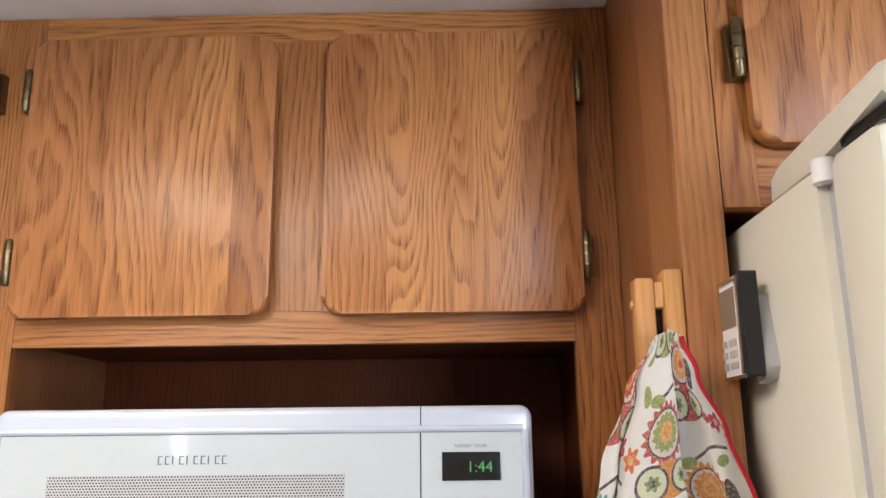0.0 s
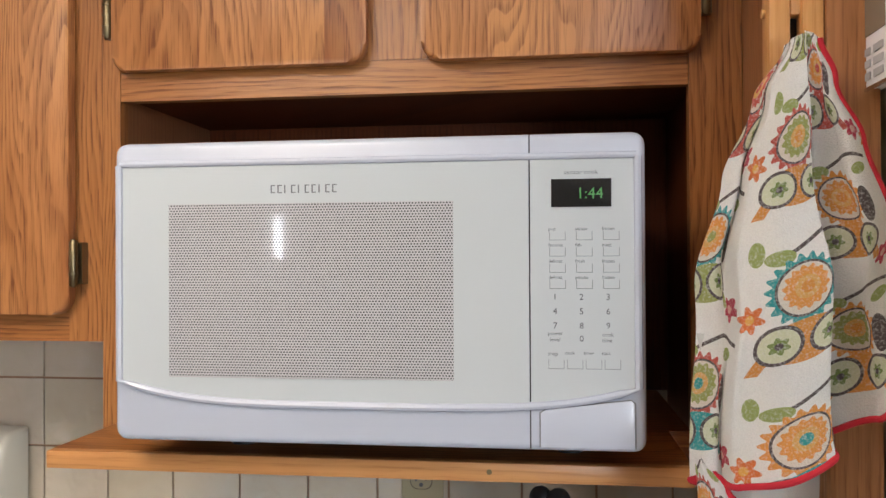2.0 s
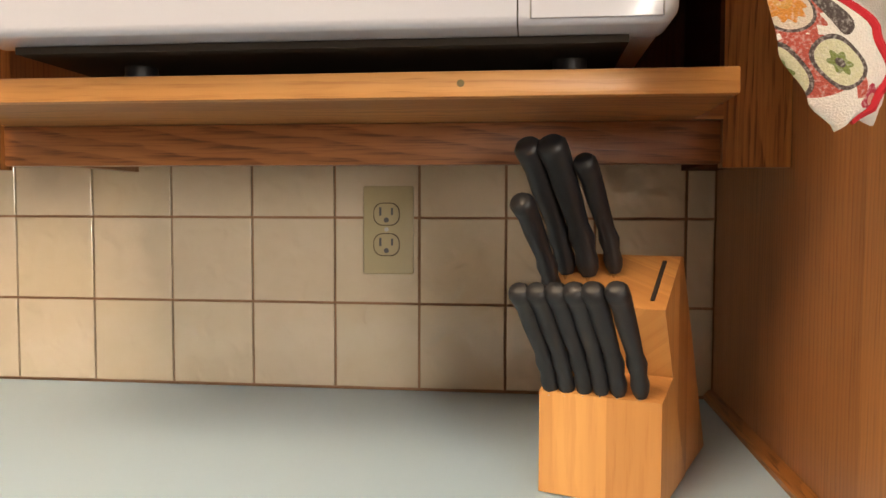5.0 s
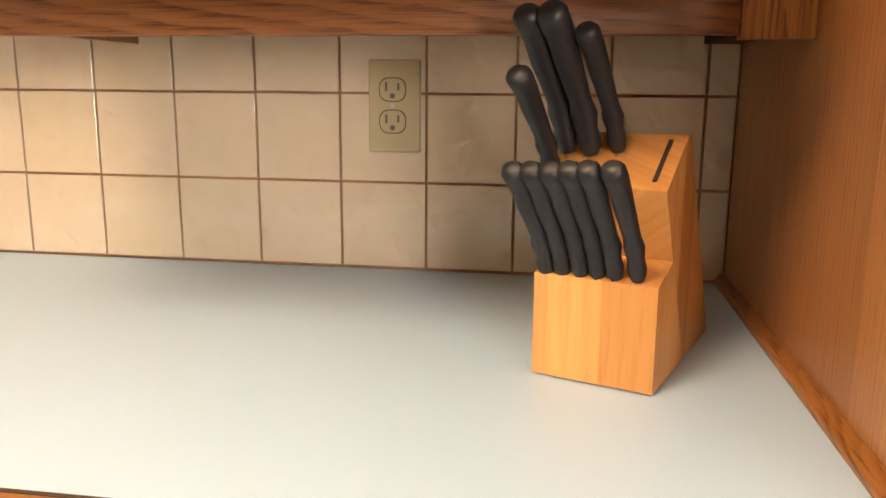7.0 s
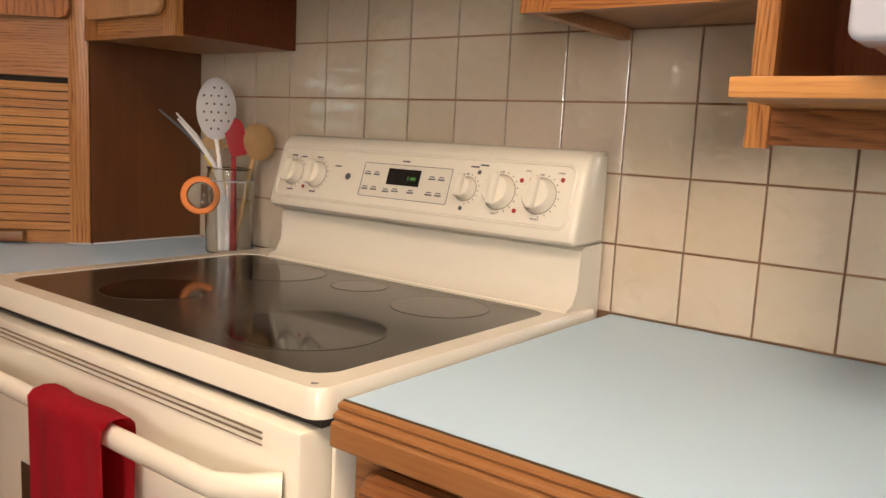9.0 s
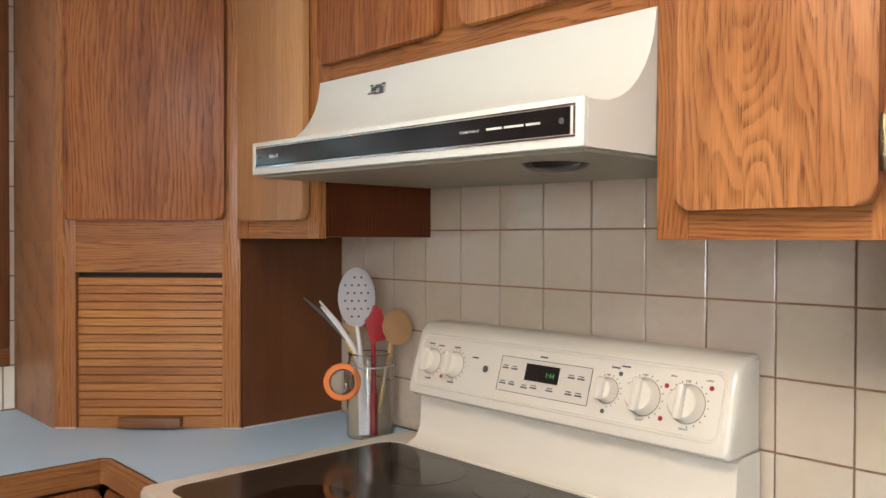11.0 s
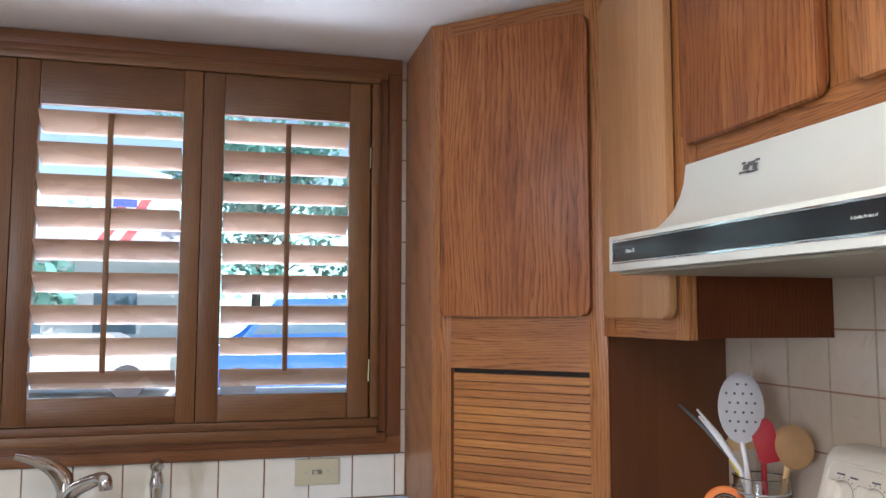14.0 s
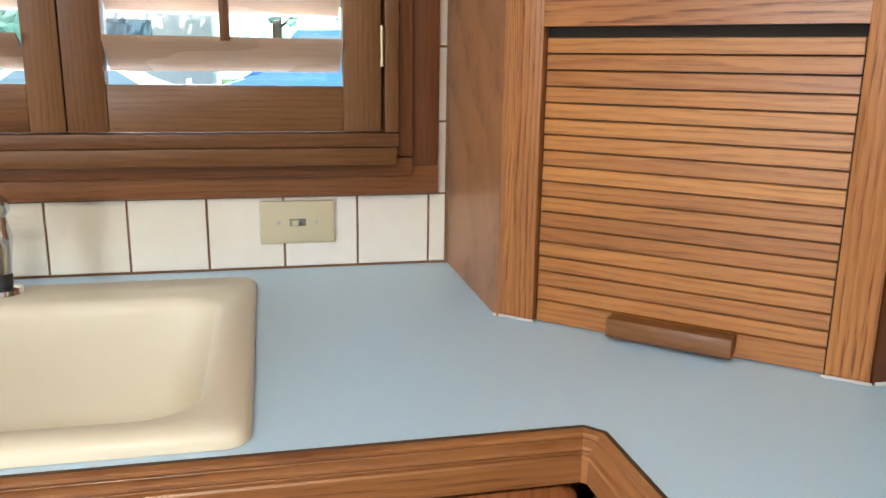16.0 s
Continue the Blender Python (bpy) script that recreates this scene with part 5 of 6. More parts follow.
part("handle", tube(bmesh.new(), [at_jar(0.044, 0.03, 0.225), at_jar(0.02, 0.018, 0.10), at_jar(0.0, 0.01, 0.012)], 0.0055, 10), SPOONWOOD, u)
u = utensil("wooden_spatula", "pale wooden turner standing in the jar", "spatula")
bm = ring_prism(bmesh.new(), [(-0.045, -0.012), (0.01, -0.02), (0.02, 0.0), (0.0, 0.022)], -0.002, 0.002, "z")
bm.transform(look(at_jar(-0.060, -0.01, 0.252), FACE))
part("blade", bm, SPOONWOOD, u)
part("handle", tube(bmesh.new(), [at_jar(-0.047, -0.008, 0.248), at_jar(-0.02, 0.012, 0.10), at_jar(0.0, 0.012, 0.012)], 0.005, 8), SPOONWOOD, u)
u = utensil("tongs", "grey metal tongs leaning out of the jar", "tongs")
for d in (0.0, 0.013):
    part("arm", tube(bmesh.new(), [at_jar(-0.105 + d * 0.5, -0.07, 0.312 - d), at_jar(-0.06 + d * 0.4, -0.05, 0.265 - d), at_jar(-0.02, -0.03, 0.205 - d * 0.3), at_jar(0.005, -0.02, 0.12), at_jar(0.016, -0.01, 0.012)], [(0.003, 0.002), (0.007, 0.003), (0.006, 0.003), (0.006, 0.003), (0.007, 0.003)], 8), WHITEPLAS, u)
u = utensil("turner", "dark grey turner with a yellow collar leaning out of the jar", "spatula")
part("handle", tube(bmesh.new(), [at_jar(-0.150, -0.085, 0.318), at_jar(-0.09, -0.06, 0.274), at_jar(-0.04, -0.035, 0.222)], [(0.003, 0.002), (0.007, 0.004), (0.007, 0.005)], 8), GREYDK, u)
part("collar", tube(bmesh.new(), [at_jar(-0.041, -0.036, 0.223), at_jar(-0.018, -0.024, 0.185)], 0.0065, 8), YELLOW, u)
part("shaft", tube(bmesh.new(), [at_jar(-0.018, -0.024, 0.185), at_jar(0.0, 0.0, 0.10), at_jar(0.01, 0.01, 0.012)], 0.004, 8), GREY, u)

# refrigerator
fr = thing("refrigerator", (0.45, -0.4, 0), "almond top-mount refrigerator beside the tall oak panel", "refrigerator")
part("body", boxes((0.055, 0.86, -0.762, -0.06, 0.03, 1.766), bevel=0.006), FRIDGE_M, fr)
part("gasket", boxes((0.064, 0.85, -0.774, -0.7625, 0.05, 1.755)), GREY, fr)
part("freezer_door", boxes((0.057, 0.858, -0.850, -0.7745, 1.24, 1.771), bevel=0.012), FRIDGE_M, fr)
part("fridge_door", boxes((0.057, 0.858, -0.845, -0.7745, 0.06, 1.232), bevel=0.012), FRIDGE_M, fr)
part("hinge_cover", ring_prism(bmesh.new(), [(-0.668, 1.7665), (-0.770, 1.7665), (-0.788, 1.7760), (-0.806, 1.7795), (-0.862, 1.7800), (-0.874, 1.7850), (-0.878, 1.7930), (-0.872, 1.8010), (-0.858, 1.8050), (-0.690, 1.7930), (-0.672, 1.7860)], 0.058, 0.135, "x", 0.004), FRIDGE_M, fr, "almond hinge cover")
part("hinge_arm", boxes((0.063, 0.12, -0.862, -0.790, 1.7715, 1.7792), bevel=0.001), BLACK, fr, "black steel hinge arm")
part("hinge_pin", tube(bmesh.new(), [(0.085, -0.838, 1.7712), (0.085, -0.838, 1.7797)], 0.020, 18), CHROME, fr)
part("door_stop", tube(bmesh.new(), [(0.060, -0.768, 1.752), (0.060, -0.768, 1.770)], 0.009, 12), WHITEPLAS, fr)
SCREENM = plain("lcd_screen", (0.24, 0.20, 0.15), 0.15)
t = thing("thermometer", (0.05, -0.61, 1.67), "grey digital thermometer stuck on the refrigerator side", "thermometer")
bm = ring_prism(bmesh.new(), rounded(-0.652, -0.575, 1.622, 1.708, (0.006,) * 4), 0.028, 0.042, "x", 0.002)
part("case", bm, WHITEPLAS, t)
part("edge", ring_prism(bmesh.new(), rounded(-0.661, -0.6525, 1.620, 1.710, (0.003,) * 4), 0.0285, 0.0425, "x", 0.001), BLACK, t)
part("bezel", boxes((0.0262, 0.0279, -0.653, -0.559, 1.619, 1.622), (0.0262, 0.0279, -0.653, -0.559, 1.704, 1.707), (0.0262, 0.0279, -0.6545, -0.6505, 1.6225, 1.7035)), CHROME, t)
part("stand", ring_prism(bmesh.new(), [(-0.640, 1.615), (-0.655, 1.618), (-0.662, 1.628), (-0.660, 1.640), (-0.650, 1.690), (-0.640, 1.692)], 0.0428, 0.0547, "x", 0.001), GREY, t)
part("screen", boxes((0.0272, 0.0278, -0.644, -0.568, 1.664, 1.699)), SCREENM, t, "brownish grey screen")
for i in range(3):
    for k in range(3):
        part("button", boxes((0.0268, 0.0279, -0.640 + k * 0.025, -0.622 + k * 0.025, 1.628 + i * 0.010, 1.634 + i * 0.010)), GREY, t)

# towel rack and towel
tr = thing("towel_holder", (-0.02, -0.59, 1.6), "light wooden towel clip on the tall panel", "towel holder")
part("arm", boxes((-0.048, -0.030, -0.602, -0.578, 1.57, 1.716), bevel=0.003), RACK, tr)
part("arm", boxes((-0.0215, -0.0035, -0.6035, -0.575, 1.57, 1.724), bevel=0.003), RACK, tr)
part("bridge", boxes((-0.0299, -0.0216, -0.599, -0.58, 1.688, 1.712), bevel=0.001), RACK, tr)
# Added dark filler gives the shaded slot between the arms.
part("slot_shade_filler", boxes((-0.0299, -0.0216, -0.588, -0.58, 1.57, 1.6875)), DARK, tr)
part("peg", tube(bmesh.new(), [(-0.0482, -0.59, 1.692), (-0.051, -0.59, 1.692)], 0.004, 10), RACK, tr)


def owl_cloth():
    g = Graph("owl_towelling")
    uvn = g.t.nodes.new("ShaderNodeTexCoord")
    a, z, y = g.split(uvn.outputs["UV"])
    wob = g.noise(g.xyz(a, 0.0, z), 11.0, 1.0)
    CU, CV = 0.096, 0.118
    U = g.math("MULTIPLY_ADD", wob, 0.10, g.math("DIVIDE", a, CU))
    V = g.math("MULTIPLY_ADD", wob, 0.08, g.math("DIVIDE", z, CV))
    col = g.math("FLOOR", U)
    V = g.math("MULTIPLY_ADD", g.math("MODULO", g.math("ABSOLUTE", col), 2.0), 0.45, V)
    row = g.math("FLOOR", V)
    fu = g.math("MULTIPLY", g.math("SUBTRACT", g.math("FRACT", U), 0.5), CU)
    fv = g.math("MULTIPLY", g.math("SUBTRACT", g.math("FRACT", V), 0.5), CV)

    def tint_of(seed):
        w = g.t.nodes.new("ShaderNodeTexWhiteNoise")
        g.put(w.inputs["Vector"], g.xyz(row, col, seed))
        ramp = g.t.nodes.new("ShaderNodeValToRGB")
        ramp.color_ramp.interpolation = "CONSTANT"
        cols = ((0.0, (0.86, 0.40, 0.10)), (0.24, (0.06, 0.42, 0.44)), (0.42, (0.66, 0.14, 0.11)), (0.62, (0.80, 0.36, 0.08)), (0.80, (0.42, 0.46, 0.15)))
        els = ramp.color_ramp.elements
        els[0].color = (*cols[0][1], 1)
        els[1].position, els[1].color = cols[1][0], (*cols[1][1], 1)
        for p_, c_ in cols[2:]:
            els.new(p_).color = (*c_, 1)
        g.put(ramp.inputs[0], w.outputs["Value"])
        return ramp.outputs[0]

    tint, tint2, tint3 = tint_of(3.0), tint_of(5.0), tint_of(9.0)

    def disc(cx, cy, sx=1.0, sy=1.0):
        du = g.math("DIVIDE", g.math("SUBTRACT", fu, cx), sx)
        dv = g.math("DIVIDE", g.math("SUBTRACT", fv, cy), sy)
        return g.math("SQRT", g.math("ADD", g.math("MULTIPLY", du, du), g.math("MULTIPLY", dv, dv)))

    def petals(cx, cy, n_, amp):
        ang = g.math("ARCTAN2", g.math("SUBTRACT", fv, cy), g.math("SUBTRACT", fu, cx))
        return g.math("ADD", disc(cx, cy), g.math("MULTIPLY", g.math("SINE", g.math("MULTIPLY", ang, n_)), amp))

    def under(d, r_):
        return g.math("LESS_THAN", d, r_)

    white, dark, green = (0.95, 0.945, 0.92), (0.13, 0.105, 0.105), (0.40, 0.48, 0.16)
    branch = g.math("ABSOLUTE", g.math("SUBTRACT", fv, g.math("MULTIPLY_ADD", g.math("SINE", g.math("MULTIPLY", fu, 70.0)), 0.006, 0.046)))
    out = g.mix(g.math("MULTIPLY", under(branch, 0.0016), g.math("GREATER_THAN", fu, -0.012)), white, dark)
    for cx, cy, sx, sy in ((-0.030, 0.046, 0.55, 1.0), (-0.016, 0.040, 1.0, 0.6), (0.034, 0.037, 1.0, 0.55)):
        out = g.mix(under(disc(cx, cy, sx, sy), 0.0095), out, green)
    body = petals(-0.002, 0.014, 18.0, 0.0022)
    out = g.mix(under(body, 0.0238), out, tint)
    out = g.mix(under(disc(-0.002, 0.014), 0.0200), out, dark)
    out = g.mix(under(disc(-0.002, 0.014), 0.0184), out, (0.84, 0.78, 0.70))
    out = g.mix(under(petals(-0.002, 0.015, 14.0, 0.0012), 0.0150), out, tint3)
    out = g.mix(under(disc(-0.002, 0.015), 0.0085), out, (0.82, 0.50, 0.16))
    out = g.mix(under(disc(-0.002, 0.015), 0.0045), out, tint2)
    out = g.mix(under(disc(0.027, 0.006, 0.62, 1.2), 0.0135), out, dark)
    out = g.mix(under(disc(0, -0.024, 1.75, 0.95), 0.0172), out, tint2)
    ears = g.math("MULTIPLY", under(g.math("ABSOLUTE", g.math("SUBTRACT", g.math("ABSOLUTE", fu), g.math("MULTIPLY_ADD", fv, -0.55, 0.006))), 0.0045), g.math("MULTIPLY", under(fv, -0.030), g.math("GREATER_THAN", fv, -0.045)))
    out = g.mix(ears, out, tint2)
    for ex in (-0.0165, 0.0165):
        out = g.mix(under(disc(ex, -0.024), 0.0150), out, dark)
        out = g.mix(under(disc(ex, -0.024), 0.0125), out, (0.78, 0.80, 0.60))
        out = g.mix(under(petals(ex, -0.024, 6.0, 0.0012), 0.0058), out, (0.27, 0.36, 0.12))
        out = g.mix(under(disc(ex, -0.024), 0.0026), out, dark)
    out = g.mix(under(petals(-0.037, -0.002, 6.0, 0.0022), 0.0088), out, (0.80, 0.24, 0.07))
    out = g.mix(under(disc(-0.037, -0.002), 0.0036), out, (0.85, 0.50, 0.12))
    out = g.mix(under(petals(0.040, -0.046, 5.0, 0.0022), 0.0085), out, (0.58, 0.06, 0.11))
    out = g.mix(under(disc(0.040, -0.046), 0.0034), out, (0.80, 0.45, 0.40))
    fuzz = g.noise(g.coords(), 900.0, 2.0)
    k = g.math("MULTIPLY_ADD", fuzz, 0.25, 0.87)
    out = g.mix(g.ramp(g.noise(g.coords(), 520.0, 2.0), 0.45, 0.75, 0.0, 0.45), out, white)
    out = g.mix(1.0, out, g.xyz(k, k, k), "MULTIPLY")
    g.bump(fuzz, 0.9, 0.0015)
    return g.set(color=out, rough=0.95)


OWL = owl_cloth()
CLOTH_BACK = plain("white_towelling", (0.76, 0.75, 0.72), 0.95, var=0.05, bump=0.8, bscale=900)
HEM = plain("red_hem", (0.42, 0.012, 0.025), 0.9, bump=0.5, bscale=700)
tw = thing("patterned_towel", (-0.04, -0.63, 1.2), "white hand towel printed with coloured owls and flowers, edged in red", "towel")


def mixed(t_, *pairs):
    """Smooth interpolation through pairs (t, value)."""
    for (a_, p_), (b_, q_) in zip(pairs, pairs[1:]):
        if t_ <= b_:
            k_ = max(0.0, (t_ - a_) / (b_ - a_))
            k_ = k_ * k_ * (3 - 2 * k_)
            return p_ + (q_ - p_) * k_
    return pairs[-1][1]


def front(u_, v_):
    """u_ across, v_ down: pinched at the clip, a rolled pleat in front of a broad panel."""
    xl = mixed(v_, (0, -0.046), (0.12, -0.070), (0.30, -0.092), (0.55, -0.112), (0.80, -0.118), (1, -0.114))
    xr = mixed(v_, (0, -0.020), (0.12, -0.008), (0.30, 0.012), (0.60, 0.034), (0.85, 0.046), (1, 0.044))
    zb = mixed(u_, (0, 1.296), (0.20, 1.300), (0.56, 1.338), (0.80, 1.358), (1, 1.388))
    zt = 1.664 - 0.02 * abs(u_ - 0.6)
    deep = mixed(v_, (0, 0.12), (0.25, 0.65), (0.6, 1.0), (1, 1.0))
    s_ = mixed(u_, (0, 0.0), (0.14, 0.13), (0.20, 0.15), (0.50, 0.60), (0.555, 0.575), (0.63, 0.60), (0.80, 0.82), (1, 1.0))
    y_ = mixed(u_, (0, 0.026), (0.10, 0.012), (0.19, 0.014), (0.25, -0.014), (0.36, -0.036), (0.47, -0.032), (0.535, -0.004), (0.59, 0.016), (0.70, 0.000), (0.86, -0.014), (1, -0.001)) * deep
    y_ += (0.0025 * math.sin(u_ * 23 + v_ * 9) + 0.003 * math.sin(v_ * 14 + u_ * 5)) * deep
    return (xl + (xr - xl) * s_ + 0.003 * math.sin(v_ * 11 + u_ * 3) * deep, -0.640 + y_, zt + (zb - zt) * v_)


def lower(u_, v_):
    """The patterned flap that hangs below the curled hem, rounded at its foot."""
    xl = mixed(v_, (0, -0.117), (0.3, -0.115), (0.6, -0.108), (0.85, -0.092), (1, -0.078))
    xr = mixed(v_, (0, -0.112), (0.25, -0.092), (0.55, -0.058), (0.75, -0.050), (0.92, -0.058), (1, -0.070))
    return (xl + (xr - xl) * u_, -0.634 - 0.010 * math.sin(u_ * 3.1) * (1 - 0.4 * v_), 1.322 - (0.112 - 0.006 * u_) * v_)


def reverse(u_, v_):
    """The plain side, hanging behind in two soft folds."""
    xl = -0.112 + 0.038 * v_
    xr = -0.012 - 0.008 * v_
    zb = mixed(u_, (0, 1.222), (0.35, 1.214), (0.50, 1.226), (0.60, 1.240), (0.80, 1.222), (1, 1.190))
    return (xl + (xr - xl) * u_, -0.618 - 0.010 * math.sin(u_ * 6.5) * (0.3 + 0.7 * v_), 1.42 + (zb - 1.42) * v_)


part("front_fold", grid(bmesh.new(), front, 110, 90, 0.003, (0.270, 0.350, 0.03, 1.40)), OWL, tw, "owl-patterned front fold", smooth=80)
part("lower_flap", grid(bmesh.new(), lower, 20, 30, 0.003, (0.06, 0.11, 0.03, 1.05)), OWL, tw, smooth=80)
part("reverse_side", grid(bmesh.new(), reverse, 30, 40, 0.003), CLOTH_BACK, tw, "plain white reverse", smooth=80)
curl = [front(1 - a / 60, 1.0) for a in range(61)] + [lower(1.0, b_ / 30) for b_ in range(4, 31)]
part("hem", tube(bmesh.new(), curl, 0.0028, 8), HEM, tw, "red hem")
part("hem", tube(bmesh.new(), [front(1.0, b_ / 60) for b_ in range(61)], 0.0028, 8), HEM, tw, "red hem")
part("hem", tube(bmesh.new(), [reverse(0.6 + a / 40, 1.0) for a in range(17)], 0.0026, 8), HEM, tw, "red hem")

# ceiling lights out of the walker's sight
cl = thing("ceiling_light", (-0.80, -1.30, 2.12), "square warm ceiling light with a frosted diffuser", "ceiling lamp")
part("frame", frame_xy(-1.09, -0.51, -1.59, -1.01, 2.10, CEILING - 0.001, 0.02), WHITEPLAS, cl)
part("diffuser", boxes((-1.069, -0.531, -1.569, -1.031, 2.112, 2.12)), emitter("diffuser_glow", (1.0, 0.9, 0.78), 0.8), cl)
cl = thing("hall_light", (-1.92, -3.4, 2.1), "small warm globe lamp on the ceiling", "ceiling lamp")
part("canopy", lathe(bmesh.new(), [(0, CEILING - 0.001), (0.06, CEILING - 0.001), (0.06, CEILING - 0.012), (0, CEILING - 0.012)], (-1.90, -3.4, 0), 28), HOODM, cl)
part("globe", lathe(bmesh.new(), [(0.034, 2.152), (0.050, 2.13), (0.038, 2.105), (0, 2.097)], (-1.90, -3.4, 0), 28), emitter("lamp_glow", (1.0, 0.78, 0.5), 6.0), cl)

# outdoors
GRASS = plain("lawn", (0.06, 0.12, 0.03), 0.9, var=0.4, scale=3)
ROADM = plain("bounce_ground", (0.62, 0.62, 0.60), 0.9, var=0.1, scale=2)
ground = part("ground", boxes((-160, 60, -120, 120, -0.22, -0.12)), GRASS, None, "green lawn outside the window", kind="structure")
# Unseen pale slab, added to reflect sun up into the shutters.
part("bounce_slab", boxes((-19, -3.3, -40, 40, -0.119, -0.10)), ROADM, None, "unseen pale ground added to bounce sunlight to the window", kind="structure")
BARK = plain("bark", (0.10, 0.07, 0.05), 0.9, var=0.3, scale=20)
LEAF = plain("foliage", (0.17, 0.40, 0.33), 0.5, var=0.4, scale=4)


def glowing_distance():
    g = Graph("glowing_distance")
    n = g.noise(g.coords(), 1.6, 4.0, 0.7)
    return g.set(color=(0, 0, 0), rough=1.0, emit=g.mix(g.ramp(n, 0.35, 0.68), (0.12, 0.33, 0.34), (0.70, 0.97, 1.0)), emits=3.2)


# Self-lit sheet; the haze and brightness of the distance are its emission.
part("backdrop", boxes((-62, -61.9, -70, 90, -0.12, 11.5)), glowing_distance(), None, "glowing backdrop sheet coloured as hazy far trees", kind="structure")


def tree(x, y, hgt, rad, seed):
    rng = random.Random(seed)
    t_ = thing("tree", (x, y, -0.12), "leafy green garden tree beyond the drive", "tree", "trees outside the window")
    bm = bmesh.new()
    tube(bm, [(x, y, -0.33), (x + 0.05, y, hgt * 0.3), (x, y + 0.1, hgt * 0.7)], [0.16, 0.12, 0.05], 9)
    for k in range(7):
        a = rng.random() * 6.28
        z0 = hgt * (0.25 + 0.06 * k)
        tube(bm, [(x, y, z0), (x + rad * 0.6 * math.cos(a), y + rad * 0.6 * math.sin(a), z0 + rad * 0.5)], [0.05, 0.015], 6)
    part("trunk", bm, BARK, t_)
    vs, fs = [], []
    clumps = [(x + rng.gauss(0, rad * 0.45), y + rng.gauss(0, rad * 0.45), hgt * 0.62 + rng.gauss(0, hgt * 0.2), rad * rng.uniform(0.2, 0.42)) for _ in range(26)]
    for cx, cy, cz, cr in clumps:
        for _ in range(150):
            d = Vector((rng.gauss(0, 1), rng.gauss(0, 1), rng.gauss(0, 0.8))).normalized() * cr * rng.uniform(0.5, 1.05)
            p = Vector((cx, cy, max(cz + d.z, 0.0))) + Vector((d.x, d.y, 0))
            a = Vector((rng.gauss(0, 1), rng.gauss(0, 1), rng.gauss(0, 1))).normalized() * 0.15
            b_ = a.cross(Vector((rng.gauss(0, 1), rng.gauss(0, 1), rng.gauss(0, 1)))).normalized() * 0.08
            n0 = len(vs)
            vs += [p - a, p + b_, p + a, p - b_]
            fs.append((n0, n0 + 1, n0 + 2, n0 + 3))
    me = bpy.data.meshes.new("crown")
    me.from_pydata([tuple(v) for v in vs], [], fs)
    me.transform(world_of(t_).inverted())
    me.materials.append(LEAF)
    ob = new("crown", me)
    ob.parent = t_
    return t_


for i, (x, y, hh, rr_) in enumerate(((-30, -12.0, 8, 3.2), (-23.5, -0.6, 8, 2.6), (-22.5, 3.6, 7.5, 2.8), (-13, -5.2, 3.6, 1.3), (-24, 11, 8, 3.2), (-27, 7.5, 9, 3.4))):
    tree(x, y, hh, rr_, i + 3)
CARBLUE = plain("blue_car_paint", (0.04, 0.17, 0.60), 0.25, var=0.03, coat=0.8)
CARGLASS = plain("car_glass", (0.12, 0.20, 0.26), 0.08)
RUBBER = plain("tyre_rubber", (0.06, 0.06, 0.065), 0.8)


def car(x, y, mat, label, tall=1.0):
    c_ = thing("car", (x, y, -0.1), label, "car", "cars outside the window")
    bm = ring_prism(bmesh.new(), [(y - 2.1, 0.25), (y - 2.1, 0.62), (y - 1.3, 0.78), (y - 0.7, 1.22), (y + 1.0, 1.24), (y + 1.7, 0.84), (y + 2.1, 0.78), (y + 2.1, 0.25)], x - 0.85, x + 0.85, "x", 0.06, 3)
    bm.transform(Matrix.Diagonal((1, 1, tall, 1)) @ Matrix.Translation((0, 0, -0.15)))
    part("body", bm, mat, c_)
    bm = ring_prism(bmesh.new(), [(y - 1.15, 0.82), (y - 0.66, 1.16), (y + 0.95, 1.18), (y + 1.45, 0.86)], x - 0.86, x + 0.86, "x")
    bm.transform(Matrix.Diagonal((1, 1, tall, 1)) @ Matrix.Translation((0, 0, -0.15)))
    part("windows", bm, CARGLASS, c_)
    for dy in (-1.35, 1.35):
        for dx in (-0.8, 0.8):
            part("wheel", tube(bmesh.new(), [(x + dx - 0.1, y + dy, 0.21), (x + dx + 0.1, y + dy, 0.21)], 0.31, 20), RUBBER, c_)
    return c_


car(-20.5, -9.2, CARBLUE, "blue car parked on the drive")
car(-16.2, 0.3, CARBLUE, "tall blue van parked on the drive", 1.62)
car(-17.4, -4.4, plain("white_car_paint", (0.75, 0.75, 0.76), 0.3, coat=0.6), "white car parked on the drive")
SIDING = plain("white_siding", (0.78, 0.78, 0.77), 0.6)
hs = thing("house", (-27, -7, -0.12), "white sided house with a grey roof across the street", "house")
part("wall", boxes((-30, -26, -12, -2.4, -0.12, 3.2)), SIDING, hs)
part("roof", ring_prism(bmesh.new(), [(-30.5, 3.201), (-25.5, 3.201), (-28, 4.6)], -12.4, -2.0, "y"), plain("shingle", (0.42, 0.43, 0.45), 0.9), hs)
for wy in (-10.2, -7.2, -4.6):
    part("window", boxes((-26.0, -25.95, wy - 0.6, wy + 0.6, 0.9, 2.3)), CARGLASS, hs)
flag = thing("flag", (-5.6, -1.95, 1.6), "hanging red and white striped flag with a blue corner", "flag")
WHITEC = plain("flag_white", (0.8, 0.8, 0.8), 0.8)
FLAGRED = plain("flag_red", (0.55, 0.10, 0.10), 0.9)
BLUEC = plain("flag_blue", (0.03, 0.06, 0.30), 0.8)
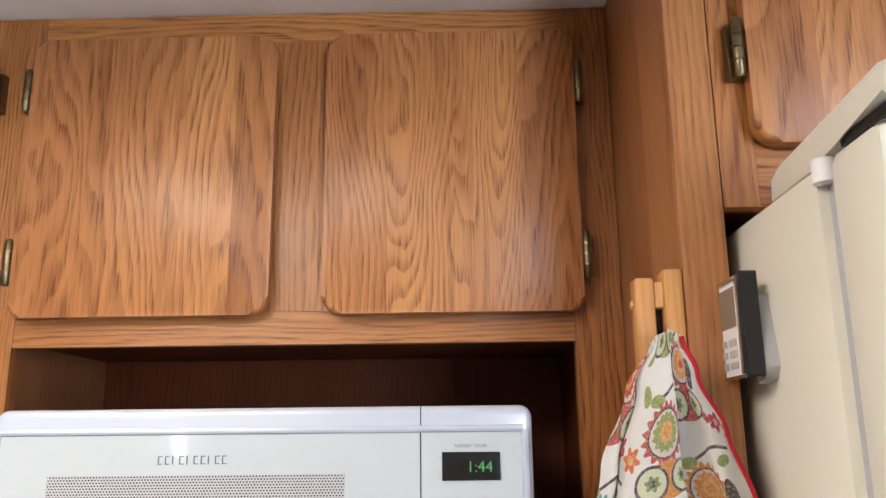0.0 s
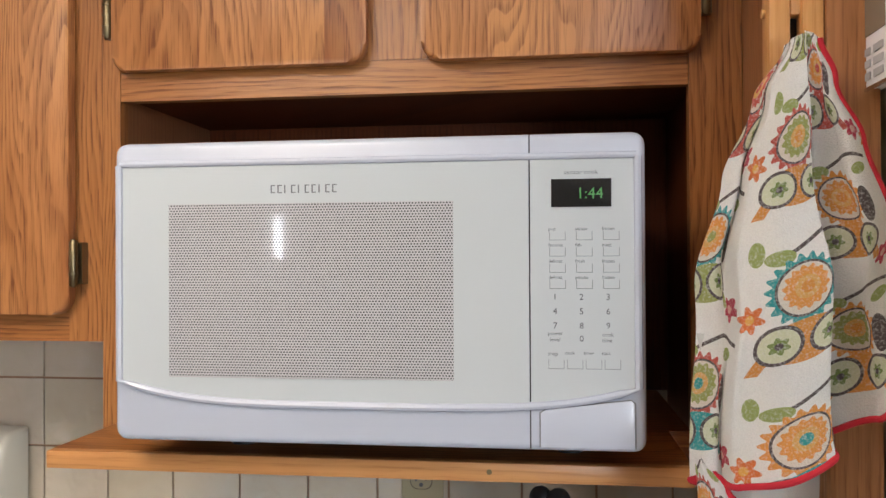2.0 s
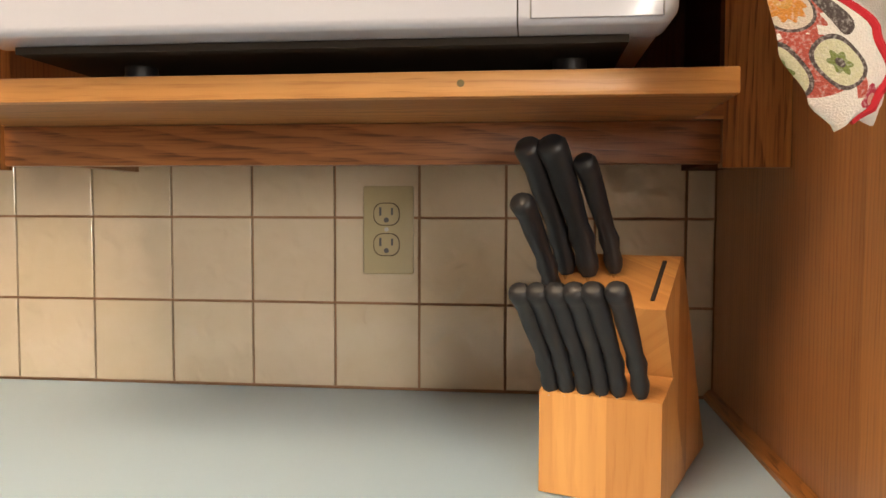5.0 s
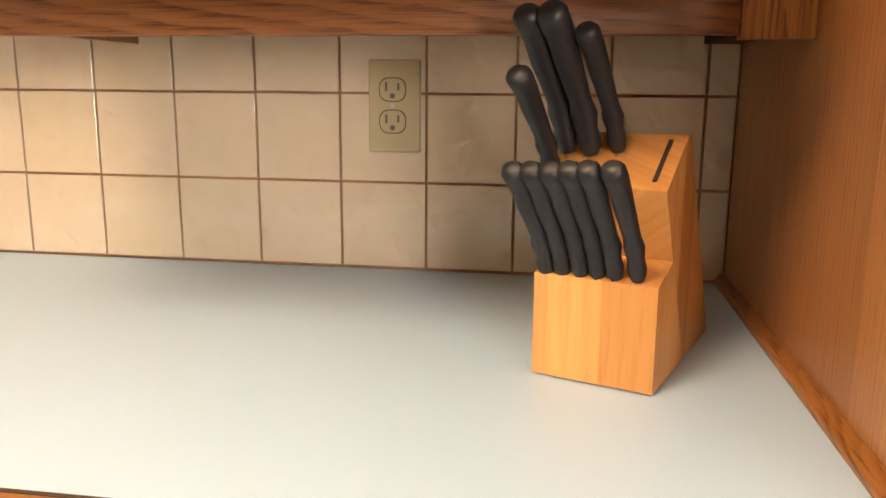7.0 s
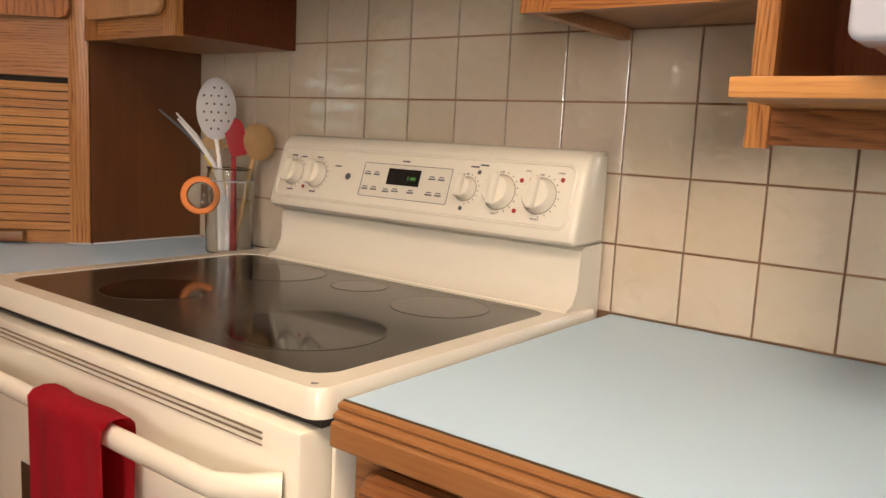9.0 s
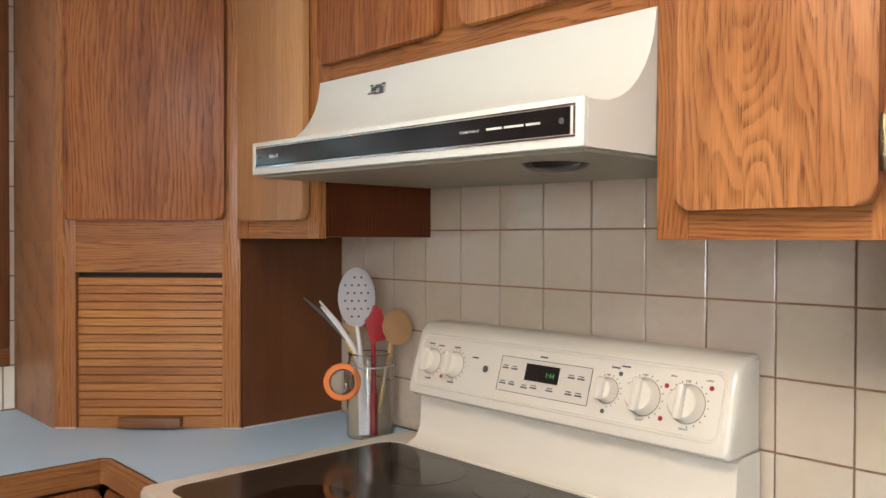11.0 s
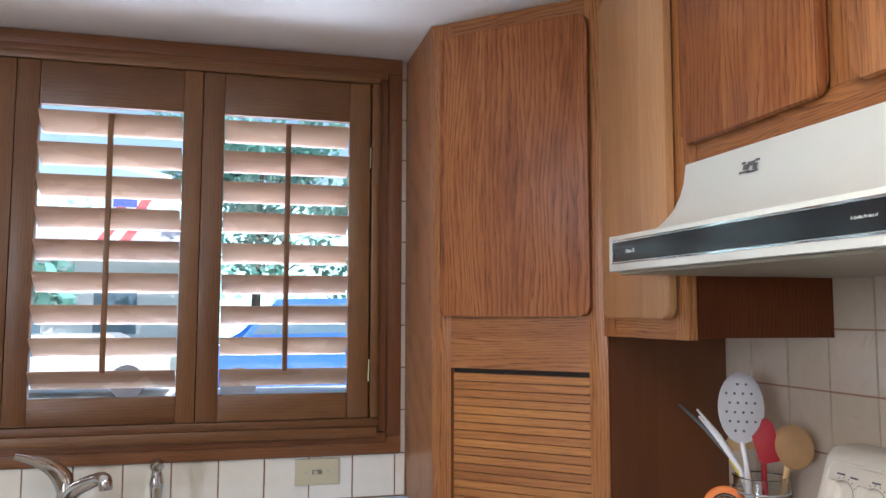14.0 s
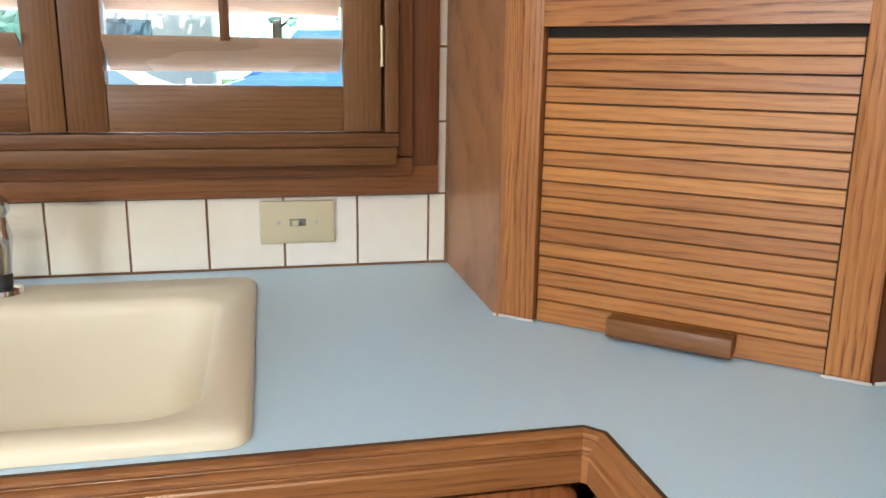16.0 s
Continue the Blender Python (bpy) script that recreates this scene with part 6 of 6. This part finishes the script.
for i in range(4):
    part("stripe", grid(bmesh.new(), lambda a, b_, i=i: (-5.6 + 0.05 * math.sin(a * 9), -1.80 + 0.05 * (i + b_) - 0.16 * a, 2.17 - 0.34 * a - 0.10 * (i + b_) / 6), 12, 2, 0.003), FLAGRED if i % 2 else WHITEC, flag)
part("canton", boxes((-5.56, -5.55, -1.81, -1.68, 2.05, 2.18)), BLUEC, flag)
part("pole", tube(bmesh.new(), [(-5.6, -2.35, 2.40), (-5.6, -1.5, 2.24)], 0.015, 8), WHITEPLAS, flag)
part("post", tube(bmesh.new(), [(-5.6, -2.35, -0.12), (-5.6, -2.35, 2.46)], 0.03, 8), WHITEPLAS, flag)
fence = thing("fence", (-18.8, -1, -0.12), "low white painted post fence by the street", "fence")
WPAINT = plain("white_paint", (0.8, 0.8, 0.78), 0.6)
for i in range(14):
    part("post", boxes((-18.85, -18.75, -9 + i * 1.3, -8.9 + i * 1.3, -0.12, 0.85)), WPAINT, fence)
part("board", boxes((-18.82, -18.8, -9, 8, 0.62, 0.74)), WPAINT, fence)
part("board", boxes((-18.82, -18.8, -9, 8, 0.1, 0.22)), WPAINT, fence)

# Added self-lit sheet makes the bright bar mirrored in the microwave door.
part("backdrop", boxes((-2.1, -1.3, -4.62, -4.60, 1.0, 2.1)), emitter("daylight_sheet_glow", (0.95, 0.98, 1.0), 11.0), None, "glowing sheet standing for daylight beyond the narrow window", kind="structure")

# tiles
JT = 0.0035


def tile_mesh(w_, h_, axis, name, mat):
    bm = bmesh.new()
    e = 0.0007
    lo = [(0, 0), (w_, 0), (w_, h_), (0, h_)]
    hi = [(e, e), (w_ - e, e), (w_ - e, h_ - e), (e, h_ - e)]
    d = 0.0056
    if axis == "y":
        a = [bm.verts.new((p[0], 0, p[1])) for p in lo]
        b_ = [bm.verts.new((p[0], -d + 0.0004, p[1])) for p in lo]
        c_ = [bm.verts.new((p[0], -d, p[1])) for p in hi]
    else:
        a = [bm.verts.new((0, p[0], p[1])) for p in lo]
        b_ = [bm.verts.new((d - 0.0004, p[0], p[1])) for p in lo]
        c_ = [bm.verts.new((d, p[0], p[1])) for p in hi]
    for q, r_ in ((a, b_), (b_, c_)):
        for i in range(4):
            bm.faces.new((q[i], q[(i + 1) % 4], r_[(i + 1) % 4], r_[i]))
    bm.faces.new(c_)
    bm.faces.new(a[::-1])
    return mesh_of(name, bm, mat)


@functools.lru_cache(None)
def tile_cached(w_, h_, axis, pale):
    return tile_mesh(w_, h_, axis, "tile", TILE_W if pale else TILE)


def lay(parent, axis, u0, u1, z0, z1, fixed, pale=False):
    w_, h_ = round(u1 - u0 - JT, 4), round(z1 - z0 - JT, 4)
    if w_ < 0.004 or h_ < 0.004:
        return
    ob = new("tile", tile_cached(w_, h_, axis, pale))
    ob.parent = parent
    ob.location = (u0 + JT / 2, fixed, z0 + JT / 2) if axis == "y" else (fixed, u0 + JT / 2, z0 + JT / 2)
    ob.rotation_euler = (random.uniform(-0.004, 0.004), 0, random.uniform(-0.004, 0.004)) if axis == "y" else (0, random.uniform(-0.004, 0.004), random.uniform(-0.004, 0.004))


C0 = 0.038
edges = [0.0] + [-(C0 + P * i) for i in range(20)]
for i in range(len(edges) - 1):
    for k in range(5):
        lay(wall_n, "y", edges[i + 1], edges[i], TOP + 0.002 + P * k, TOP + 0.002 + P * (k + 1), 0.0055)
ys = [-0.633, -0.663] + [-0.663 - P * i for i in range(1, 16)]
for i in range(len(ys) - 1):
    lay(wall_w, "x", ys[i + 1], ys[i], TOP + 0.002, TOP + P, WX - 0.0055, True)
for k in range(1, 11):
    z1 = min(TOP + P * (k + 1), CEILING)
    lay(wall_w, "x", -0.663, -0.633, TOP + P * k, z1, WX - 0.0055, True)
